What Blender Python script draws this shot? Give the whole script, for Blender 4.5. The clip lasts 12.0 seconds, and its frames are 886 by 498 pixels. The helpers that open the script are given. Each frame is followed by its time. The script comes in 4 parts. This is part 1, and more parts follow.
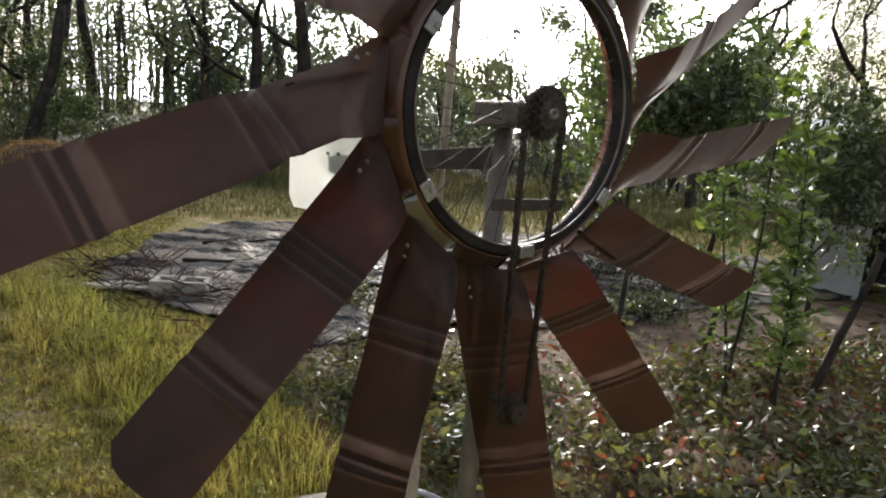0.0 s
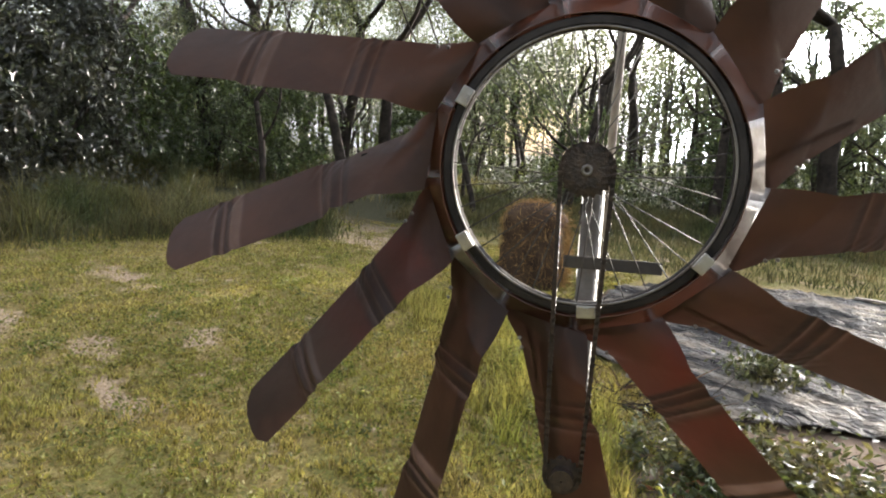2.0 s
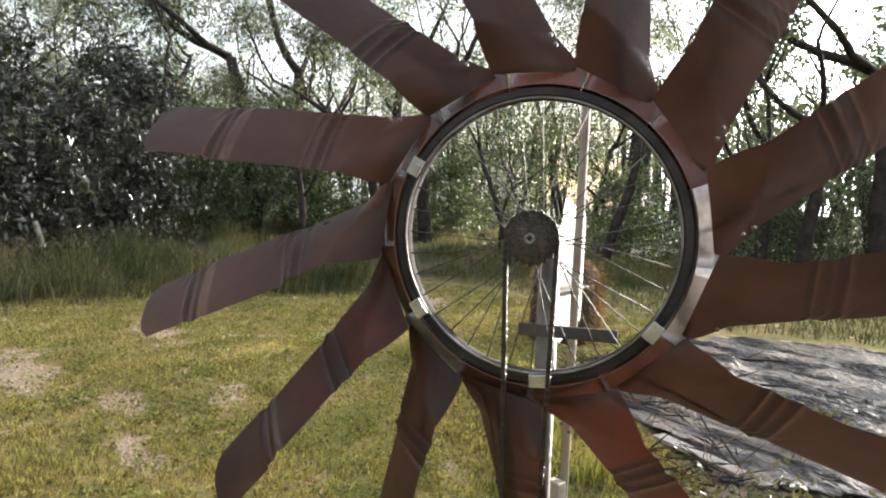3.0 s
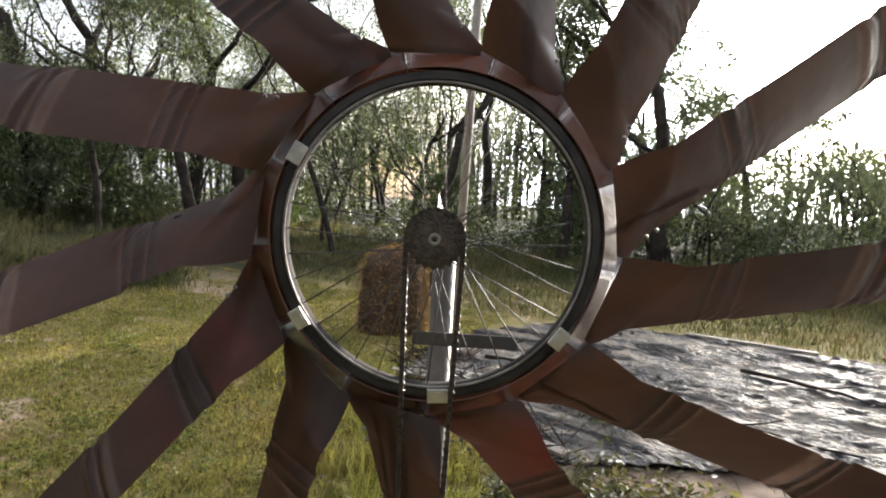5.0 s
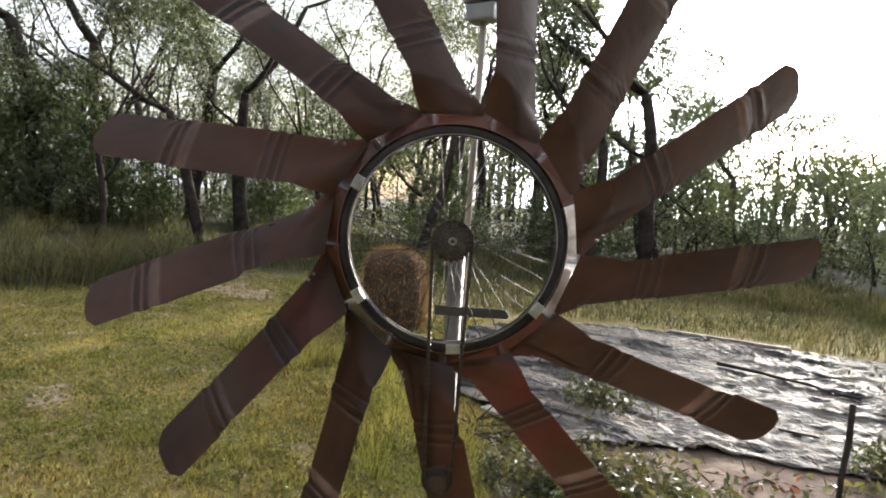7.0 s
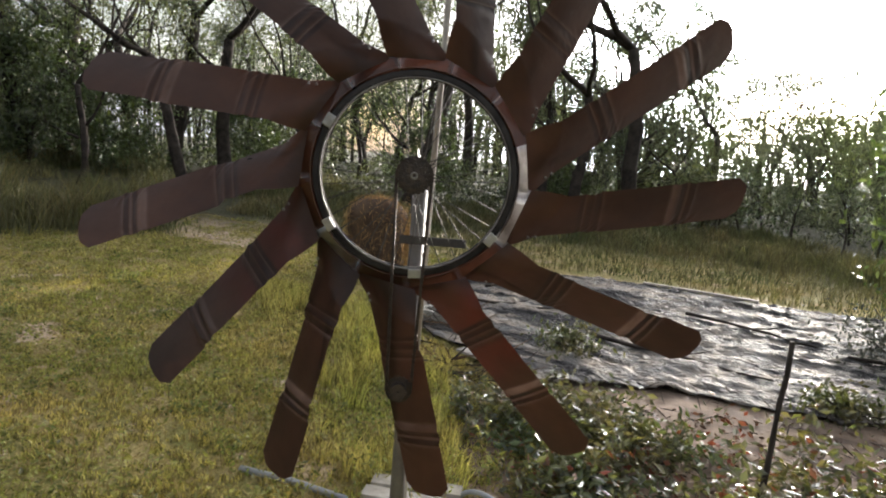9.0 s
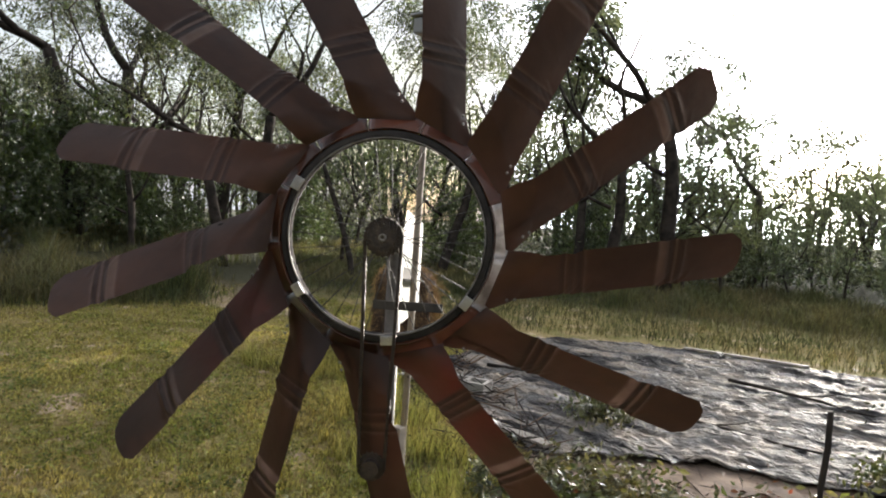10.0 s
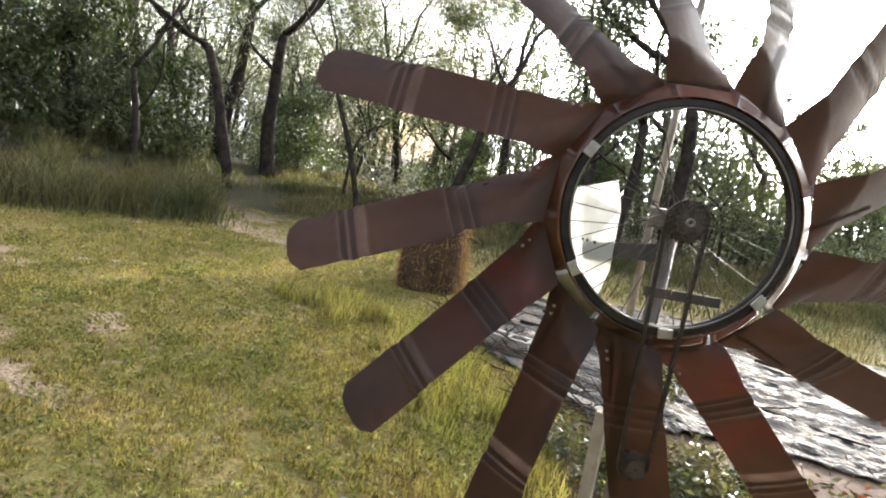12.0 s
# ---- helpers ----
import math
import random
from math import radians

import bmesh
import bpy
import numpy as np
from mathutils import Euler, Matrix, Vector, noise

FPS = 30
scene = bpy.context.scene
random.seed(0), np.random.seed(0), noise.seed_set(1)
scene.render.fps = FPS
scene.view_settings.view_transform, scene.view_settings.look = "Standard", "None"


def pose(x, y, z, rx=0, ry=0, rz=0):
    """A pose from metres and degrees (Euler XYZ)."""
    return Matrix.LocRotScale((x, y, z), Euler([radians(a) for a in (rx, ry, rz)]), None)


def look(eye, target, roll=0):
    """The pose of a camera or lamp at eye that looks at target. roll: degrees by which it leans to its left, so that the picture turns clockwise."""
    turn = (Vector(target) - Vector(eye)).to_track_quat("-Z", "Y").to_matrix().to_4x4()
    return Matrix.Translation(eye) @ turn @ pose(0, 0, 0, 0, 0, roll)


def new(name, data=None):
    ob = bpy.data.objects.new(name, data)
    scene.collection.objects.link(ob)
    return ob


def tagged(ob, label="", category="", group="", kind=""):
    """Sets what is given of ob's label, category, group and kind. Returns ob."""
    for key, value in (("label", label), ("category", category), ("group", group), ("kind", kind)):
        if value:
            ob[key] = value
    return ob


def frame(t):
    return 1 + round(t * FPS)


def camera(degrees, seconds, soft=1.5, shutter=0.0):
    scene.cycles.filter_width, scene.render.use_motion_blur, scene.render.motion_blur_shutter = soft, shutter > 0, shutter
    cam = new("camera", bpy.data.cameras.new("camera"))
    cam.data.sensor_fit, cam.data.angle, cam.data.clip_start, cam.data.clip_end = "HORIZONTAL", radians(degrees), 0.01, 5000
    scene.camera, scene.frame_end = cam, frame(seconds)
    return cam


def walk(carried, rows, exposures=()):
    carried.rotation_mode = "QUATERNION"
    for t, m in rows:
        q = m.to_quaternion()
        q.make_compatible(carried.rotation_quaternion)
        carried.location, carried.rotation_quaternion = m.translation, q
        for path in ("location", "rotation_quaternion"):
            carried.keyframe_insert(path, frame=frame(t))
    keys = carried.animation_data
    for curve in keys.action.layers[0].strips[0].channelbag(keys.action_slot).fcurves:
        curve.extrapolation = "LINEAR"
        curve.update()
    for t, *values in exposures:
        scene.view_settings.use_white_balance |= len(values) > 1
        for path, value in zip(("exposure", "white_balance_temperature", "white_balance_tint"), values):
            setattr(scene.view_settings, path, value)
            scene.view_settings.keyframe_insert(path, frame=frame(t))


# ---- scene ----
cam = camera(70.3, 12.0, 2.0)
ROWS = [
    (0.0, -0.122, -1.117, 1.416, 0.94, -11.07, -4.81),
    (0.5, 0.083, -1.076, 1.443, 8.21, -13.97, -6.04),
    (1.0, 0.336, -1.094, 1.448, 25.17, -11.51, -6.04),
    (1.5, 0.521, -1.021, 1.484, 39.94, -9.29, -1.52),
    (2.0, 0.627, -0.907, 1.470, 47.58, -8.91, -2.79),
    (2.5, 0.736, -0.826, 1.495, 53.00, -5.23, -1.30),
    (4.5, 0.633, -0.765, 1.511, 39.38, -2.78, -4.20),
    (5.0, 0.560, -0.786, 1.506, 35.04, -4.40, -3.43),
    (5.5, 0.554, -0.859, 1.517, 31.83, -3.28, -1.84),
    (6.0, 0.668, -1.003, 1.502, 33.27, -4.82, -1.22),
    (6.5, 0.752, -1.097, 1.522, 33.54, -5.42, -1.57),
    (7.0, 0.771, -1.170, 1.533, 34.46, -4.29, -3.73),
    (9.0, 0.907, -1.262, 1.499, 33.34, -8.32, -4.76),
    (9.5, 1.022, -1.202, 1.517, 29.88, -2.48, -3.63),
    (10.0, 0.998, -1.106, 1.495, 37.07, -2.53, -3.45),
    (10.5, 0.985, -1.169, 1.478, 47.88, -1.96, -1.67),
    (11.0, 0.840, -1.259, 1.459, 48.44, -3.81, -5.11),
    (11.5, 0.599, -1.408, 1.482, 39.22, -9.17, -6.92),
    (12.0, 0.354, -1.376, 1.480, 35.45, -7.64, -9.77),
]
EXPOSURE = ((0.0, 1.55), (1.0, 1.85), (2.0, 2.1), (2.5, 2.35), (4.5, 2.1), (5.5, 1.75), (6.5, 1.9), (9.0, 1.65), (9.5, 1.55), (10.5, 1.8), (11.0, 2.3), (12.0, 2.35))
walk(cam, [(t, pose(x, y, z, 90 + pitch, roll, yaw)) for t, x, y, z, yaw, pitch, roll in ROWS], EXPOSURE)

# ---- world and sun ----
SUN_AZ, SUN_EL = 1.5, 11.0        # degrees: counterclockwise from +y, and above the horizon
to_sun = Vector((-math.sin(radians(SUN_AZ)) * math.cos(radians(SUN_EL)), math.cos(radians(SUN_AZ)) * math.cos(radians(SUN_EL)), math.sin(radians(SUN_EL))))


def make_world():
    world = bpy.data.worlds.new("sky")
    scene.world = world
    world.use_nodes = True
    nt = world.node_tree
    nt.nodes.clear()
    N, L = nt.nodes.new, nt.links.new
    out, bg = N("ShaderNodeOutputWorld"), N("ShaderNodeBackground")
    sky = N("ShaderNodeTexSky")
    sky.sky_type, sky.sun_disc = "NISHITA", False
    sky.sun_elevation, sky.sun_rotation = radians(SUN_EL), radians(-SUN_AZ)
    sky.dust_density, sky.air_density = 3.0, 1.2
    # thin bright cloud over the sky, brightest round the veiled sun
    tc, noi, ramp = N("ShaderNodeTexCoord"), N("ShaderNodeTexNoise"), N("ShaderNodeValToRGB")
    mp = N("ShaderNodeMapping")
    mp.inputs["Scale"].default_value = (1.6, 1.6, 4.0)
    noi.inputs["Scale"].default_value, noi.inputs["Detail"].default_value, noi.inputs["Roughness"].default_value = 1.8, 8, 0.6
    ramp.color_ramp.elements[0].position, ramp.color_ramp.elements[1].position = 0.38, 0.62
    ramp.color_ramp.elements[0].color, ramp.color_ramp.elements[1].color = (0.25, 0.25, 0.25, 1), (0.95, 0.95, 0.95, 1)
    dot = N("ShaderNodeVectorMath")
    dot.operation = "DOT_PRODUCT"
    dot.inputs[1].default_value = to_sun
    grow = N("ShaderNodeMapRange")
    grow.inputs["From Min"].default_value, grow.inputs["From Max"].default_value = 0.80, 1.0
    grow.inputs["To Min"].default_value, grow.inputs["To Max"].default_value = 0.0, 1.0
    power = N("ShaderNodeMath")
    power.operation, power.inputs[1].default_value = "POWER", 2.5
    glow = N("ShaderNodeMath")
    glow.operation, glow.inputs[1].default_value, glow.inputs[2].default_value = "MULTIPLY_ADD", CLOUD_GLOW, CLOUD
    cloud = N("ShaderNodeCombineColor")
    mix = N("ShaderNodeMix")
    mix.data_type = "RGBA"
    L(tc.outputs["Generated"], mp.inputs[0]), L(mp.outputs[0], noi.inputs["Vector"]), L(noi.outputs["Fac"], ramp.inputs[0])
    L(tc.outputs["Generated"], dot.inputs[0]), L(dot.outputs["Value"], grow.inputs["Value"])
    L(grow.outputs[0], power.inputs[0]), L(power.outputs[0], glow.inputs[0])
    for i, tone in enumerate((0.95, 0.98, 1.06)):
        tint = N("ShaderNodeMath")
        tint.operation, tint.inputs[1].default_value = "MULTIPLY", tone
        L(glow.outputs[0], tint.inputs[0]), L(tint.outputs[0], cloud.inputs[i])
    L(ramp.outputs["Color"], mix.inputs["Factor"]), L(sky.outputs[0], mix.inputs["A"]), L(cloud.outputs[0], mix.inputs["B"])
    L(mix.outputs["Result"], bg.inputs["Color"]), L(bg.outputs[0], out.inputs["Surface"])
    bg.inputs["Strength"].default_value = SKY


SKY, CLOUD, CLOUD_GLOW = 0.11, 3.7, 230.0
make_world()
sun = new("sun", bpy.data.lights.new("sun", "SUN"))
sun.data.energy, sun.data.angle, sun.data.color = 5.0, radians(0.6), (1.0, 0.93, 0.82)
sun.matrix_world = look(to_sun * 50, (0, 0, 0))


# ---- materials ----
def mat(name, base, second=None, scale=6.0, rough=0.7, metal=0.0, bump=0.15, bump_scale=60.0, spec=0.5, island=0.0, trans=None, thin=0.45, contrast=(0.35, 0.65)):
    """Two colours mixed by noise at two scales, with a fine relief; island: how far pieces differ in lightness; trans: light through a leaf."""
    m = bpy.data.materials.new(name)
    m.use_nodes = True
    nt = m.node_tree
    N, L = nt.nodes.new, nt.links.new
    b = nt.nodes["Principled BSDF"]
    b.inputs["Roughness"].default_value, b.inputs["Metallic"].default_value = rough, metal
    b.inputs["Specular IOR Level"].default_value = spec
    tc, n1, n2 = N("ShaderNodeTexCoord"), N("ShaderNodeTexNoise"), N("ShaderNodeTexNoise")
    n1.inputs["Scale"].default_value, n1.inputs["Detail"].default_value = scale, 6
    n2.inputs["Scale"].default_value, n2.inputs["Detail"].default_value = bump_scale, 4
    L(tc.outputs["Object"], n1.inputs["Vector"]), L(tc.outputs["Object"], n2.inputs["Vector"])
    ramp = N("ShaderNodeValToRGB")
    ramp.color_ramp.elements[0].position, ramp.color_ramp.elements[1].position = contrast
    ramp.color_ramp.elements[0].color = (*base, 1)
    ramp.color_ramp.elements[1].color = (*(second or [c * 0.7 for c in base]), 1)
    add = N("ShaderNodeMath")
    add.operation, add.inputs[1].default_value = "MULTIPLY_ADD", 0.25
    sub = N("ShaderNodeMath")
    sub.operation, sub.inputs[1].default_value = "SUBTRACT", 0.125
    L(n2.outputs["Fac"], add.inputs[0]), L(n1.outputs["Fac"], add.inputs[2]), L(add.outputs[0], sub.inputs[0]), L(sub.outputs[0], ramp.inputs[0])
    colour = ramp.outputs[0]
    if island:
        geo, rng, hsv = N("ShaderNodeNewGeometry"), N("ShaderNodeMapRange"), N("ShaderNodeHueSaturation")
        rng.inputs["To Min"].default_value, rng.inputs["To Max"].default_value = 1 - island, 1 + island
        L(geo.outputs["Random Per Island"], rng.inputs["Value"]), L(rng.outputs[0], hsv.inputs["Value"]), L(colour, hsv.inputs["Color"])
        colour = hsv.outputs[0]
    L(colour, b.inputs["Base Color"])
    if bump:
        bp = N("ShaderNodeBump")
        bp.inputs["Strength"].default_value, bp.inputs["Distance"].default_value = bump, 0.01
        L(n2.outputs["Fac"], bp.inputs["Height"]), L(bp.outputs[0], b.inputs["Normal"])
    if trans:
        tr, mx = N("ShaderNodeBsdfTranslucent"), N("ShaderNodeMixShader")
        mul = N("ShaderNodeMix")
        mul.data_type, mul.blend_type, mul.inputs["Factor"].default_value = "RGBA", "MULTIPLY", 1.0
        mul.inputs["B"].default_value = (*trans, 1)
        L(colour, mul.inputs["A"]), L(mul.outputs["Result"], tr.inputs["Color"])
        mx.inputs[0].default_value = thin
        L(b.outputs[0], mx.inputs[1]), L(tr.outputs[0], mx.inputs[2]), L(mx.outputs[0], nt.nodes["Material Output"].inputs["Surface"])
    return m


def blade_material(name, red):
    """Aged brown paint with pale and dark bands across the blade along its folds; red: a patch of older paint."""
    m = mat(name, (0.075, 0.036, 0.0225), (0.038, 0.0185, 0.0125), 2.6, 0.40, 0.0, 0.12, 22.0, 0.35)
    nt = m.node_tree
    N, L = nt.nodes.new, nt.links.new
    b = nt.nodes["Principled BSDF"]
    colour = b.inputs["Base Color"].links[0].from_socket
    uv, info, sep, noi, streak = N("ShaderNodeUVMap"), N("ShaderNodeObjectInfo"), N("ShaderNodeSeparateXYZ"), N("ShaderNodeTexNoise"), N("ShaderNodeTexNoise")
    uv.uv_map = "along"
    L(uv.outputs[0], sep.inputs[0])

    def calc(kind, a, second, third=None):
        node = N("ShaderNodeMath")
        node.operation = kind
        for slot, value in enumerate((a, second, third)):
            if value is None:
                continue
            if isinstance(value, (int, float)):
                node.inputs[slot].default_value = value
            else:
                L(value, node.inputs[slot])
        return node.outputs[0]

    # place along the blade, a little ragged
    comb = N("ShaderNodeCombineXYZ")
    L(sep.outputs[0], comb.inputs[0]), L(sep.outputs[1], comb.inputs[1]), L(calc("MULTIPLY", info.outputs["Random"], 30.0), comb.inputs[2])
    noi.inputs["Scale"].default_value = 9.0
    L(comb.outputs[0], noi.inputs["Vector"])
    third = calc("FRACT", calc("MULTIPLY", info.outputs["Random"], 17.7), 0.0)
    along = calc("MULTIPLY_ADD", noi.outputs["Fac"], 0.008, sep.outputs[0])
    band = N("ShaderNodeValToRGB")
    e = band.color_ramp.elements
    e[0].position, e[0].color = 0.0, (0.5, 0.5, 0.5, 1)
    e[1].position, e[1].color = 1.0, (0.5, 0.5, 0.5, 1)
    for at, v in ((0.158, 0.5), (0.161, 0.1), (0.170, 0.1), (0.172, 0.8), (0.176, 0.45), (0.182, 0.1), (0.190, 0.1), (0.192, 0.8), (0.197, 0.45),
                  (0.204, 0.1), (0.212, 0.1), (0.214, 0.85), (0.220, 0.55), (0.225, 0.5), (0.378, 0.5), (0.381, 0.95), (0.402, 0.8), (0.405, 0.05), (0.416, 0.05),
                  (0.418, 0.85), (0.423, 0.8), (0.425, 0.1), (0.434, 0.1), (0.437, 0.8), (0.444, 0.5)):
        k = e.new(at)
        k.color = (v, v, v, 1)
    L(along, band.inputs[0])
    streak.inputs["Scale"].default_value, streak.inputs["Detail"].default_value = 20.0, 5
    L(comb.outputs[0], streak.inputs["Vector"])
    # band strength broken up by noise: pale above zero, dark below
    uneven = calc("MULTIPLY", calc("SUBTRACT", band.outputs[0], 0.5), calc("MULTIPLY", calc("MULTIPLY_ADD", streak.outputs["Fac"], 1.8, -0.1), calc("MULTIPLY_ADD", third, 0.8, 0.5)))
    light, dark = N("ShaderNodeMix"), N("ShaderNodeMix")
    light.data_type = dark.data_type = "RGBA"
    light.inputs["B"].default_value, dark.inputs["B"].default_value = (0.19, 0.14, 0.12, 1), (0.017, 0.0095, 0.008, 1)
    rise, fall = calc("MULTIPLY", uneven, 1.6), calc("MULTIPLY", uneven, -2.0)
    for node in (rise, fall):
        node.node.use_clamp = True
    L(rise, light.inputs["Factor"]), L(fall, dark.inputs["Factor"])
    if red:
        patch, mix2 = N("ShaderNodeValToRGB"), N("ShaderNodeMix")
        e = patch.color_ramp.elements
        e[0].position, e[0].color = 0.0, (0.1, 0.1, 0.1, 1)
        e[1].position, e[1].color = 0.09, (0.46, 0.46, 0.46, 1)
        for at, v in ((0.155, 0.42), (0.165, 0.0), (0.222, 0.0), (0.235, 0.36), (0.31, 0.3), (0.36, 0.0)):
            k = e.new(at)
            k.color = (v, v, v, 1)
        mix2.data_type = "RGBA"
        mix2.inputs["B"].default_value = (0.125, 0.021, 0.013, 1)
        blot = calc("MULTIPLY", patch.outputs[0], calc("MULTIPLY_ADD", noi.outputs["Fac"], 2.6, -0.5))
        blot.node.use_clamp = True
        L(along, patch.inputs[0]), L(blot, mix2.inputs["Factor"]), L(colour, mix2.inputs["A"])
        colour = mix2.outputs["Result"]
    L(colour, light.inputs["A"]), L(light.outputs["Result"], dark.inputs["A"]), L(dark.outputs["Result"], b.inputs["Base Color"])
    return m


M_DRUM = mat("glossy_brown_sheet", (0.11, 0.045, 0.027), (0.05, 0.022, 0.016), 6.0, 0.22, 0.0, 0.12, 18.0)
M_BLADE = blade_material("brown_painted_sheet", False)
M_BLADE_RED = blade_material("brown_and_red_painted_sheet", True)
M_ZINC = mat("galvanised_steel", (0.42, 0.41, 0.40), (0.20, 0.18, 0.17), 14.0, 0.34, 0.85, 0.1, 60.0)
M_RIM = mat("black_rim", (0.022, 0.020, 0.020), (0.045, 0.04, 0.038), 14.0, 0.8, 0.0, 0.1, 60.0, 0.02)
M_STEEL = mat("dull_steel", (0.20, 0.19, 0.18), (0.10, 0.08, 0.07), 20.0, 0.45, 0.7, 0.2, 90.0)
M_SPOKE = mat("dull_spoke_wire", (0.10, 0.095, 0.09), (0.05, 0.04, 0.035), 40.0, 0.65, 0.2, 0.1, 90.0, 0.3)
M_CHAIN = mat("oily_chain", (0.03, 0.025, 0.022), (0.07, 0.05, 0.04), 60.0, 0.5, 0.6, 0.3, 200.0)
M_POST = mat("weathered_steel_post", (0.16, 0.14, 0.12), (0.085, 0.075, 0.065), 9.0, 0.6, 0.2, 0.3, 70.0)
M_VANE = mat("white_painted_vane", (0.80, 0.80, 0.77), (0.70, 0.70, 0.66), 5.0, 0.45, 0.0, 0.05, 25.0)
M_TIMBER = mat("grey_timber", (0.36, 0.32, 0.265), (0.22, 0.19, 0.155), 12.0, 0.8, 0.0, 0.35, 60.0)
M_BARK = mat("bark", (0.058, 0.046, 0.038), (0.022, 0.018, 0.016), 5.0, 0.95, 0.0, 0.6, 22.0, 0.15)
M_LEAF = mat("gum_leaves", (0.050, 0.067, 0.030), (0.092, 0.092, 0.050), 0.5, 0.38, 0.0, 0.0, 20.0, 0.5, 0.8, (1.4, 1.5, 0.7), 0.28)
M_LEAF_DARK = mat("dark_leaves", (0.030, 0.036, 0.022), (0.055, 0.050, 0.036), 1.2, 0.30, 0.0, 0.0, 20.0, 0.7, 0.5, (1.0, 1.1, 0.6), 0.2)
M_SAPLING = mat("sapling_leaves", (0.085, 0.13, 0.035), (0.12, 0.15, 0.05), 4.0, 0.4, 0.0, 0.0, 20.0, 0.5, 0.4, (1.5, 1.55, 0.7), 0.36)
M_WEED = mat("weed_leaves", (0.060, 0.080, 0.030), (0.125, 0.105, 0.052), 3.0, 0.30, 0.0, 0.0, 20.0, 0.5, 0.6, (1.3, 1.3, 0.65), 0.3)
M_GARDEN = mat("garden_leaves", (0.050, 0.075, 0.028), (0.080, 0.095, 0.040), 3.0, 0.4, 0.0, 0.0, 20.0, 0.5, 0.5, (1.3, 1.4, 0.6), 0.3)
M_WEED_RED = mat("reddish_leaves", (0.15, 0.042, 0.028), (0.11, 0.06, 0.03), 5.0, 0.45, 0.0, 0.0, 20.0, 0.4, 0.5, (1.3, 1.0, 0.7), 0.35)
M_GRASS = mat("lawn_grass", (0.175, 0.186, 0.058), (0.30, 0.245, 0.105), 0.9, 0.6, 0.0, 0.0, 20.0, 0.3, 0.75, (1.9, 1.78, 0.82), 0.4)
M_TALL = mat("tall_grass", (0.060, 0.075, 0.032), (0.15, 0.125, 0.065), 0.9, 0.6, 0.0, 0.0, 20.0, 0.3, 0.5, (1.5, 1.4, 0.8), 0.35)
M_HAY = mat("weathered_hay", (0.17, 0.105, 0.062), (0.085, 0.052, 0.036), 5.0, 0.9, 0.0, 0.9, 30.0, 0.2, 0.5)
M_STRAW = mat("golden_straw", (0.36, 0.24, 0.11), (0.25, 0.15, 0.07), 6.0, 0.8, 0.0, 0.0, 30.0, 0.3, 0.4, (1.5, 1.3, 0.9), 0.35)
M_THATCH = mat("dry_thatch", (0.33, 0.25, 0.11), (0.18, 0.13, 0.055), 6.0, 0.85, 0.0, 0.0, 30.0, 0.2, 0.5, (1.2, 1.1, 0.8), 0.3)
M_LAWN_WEED = mat("lawn_weed_leaves", (0.12, 0.14, 0.038), (0.22, 0.20, 0.065), 2.0, 0.5, 0.0, 0.0, 20.0, 0.3, 0.6, (1.5, 1.5, 0.75), 0.35)
M_SAND = mat("sandy_litter", (0.22, 0.155, 0.11), (0.085, 0.060, 0.045), 4.0, 0.95, 0.0, 0.8, 26.0, 0.2)
M_ROCK = mat("reddish_rock", (0.34, 0.21, 0.15), (0.22, 0.14, 0.11), 7.0, 0.9, 0.0, 0.6, 20.0)
M_SHED = mat("grey_sheet_shed", (0.42, 0.43, 0.44), (0.34, 0.35, 0.36), 3.0, 0.5, 0.1, 0.1, 10.0)
M_SHED_SHADE = mat("painted_interior_shade", (0.03, 0.03, 0.032), (0.02, 0.02, 0.02), 3.0, 0.9)
M_DULL = mat("dull_dark_iron", (0.045, 0.042, 0.040), (0.075, 0.065, 0.058), 12.0, 0.85, 0.0, 0.2, 60.0, 0.15)
M_PLASTIC = mat("grey_plastic", (0.25, 0.25, 0.26), (0.20, 0.20, 0.21), 9.0, 0.4)
M_BLOCK = mat("concrete_block", (0.34, 0.31, 0.27), (0.24, 0.22, 0.19), 9.0, 0.9, 0.0, 0.5, 60.0)


SANDY = [(-5.4, -0.45, 0.9, 0.38), (-3.95, 0.85, 0.45, 0.13), (-4.1, 0.2, 0.4, 0.14), (-3.0, 0.05, 0.4, 0.12), (-6.6, 1.0, 0.7, 0.2), (-7.6, 4.9, 1.5, 0.55), (-8.8, 5.9, 1.3, 0.5)]


def sandy(x, y):
    """How bare the soil is at a place: worn patches in the lawn."""
    best = 0.0
    for cx, cy, rx, ry in SANDY:
        q = ((x - cx) / rx) ** 2 + ((y - cy) / ry) ** 2
        if q < 4:
            best = max(best, math.exp(-q))
    return best


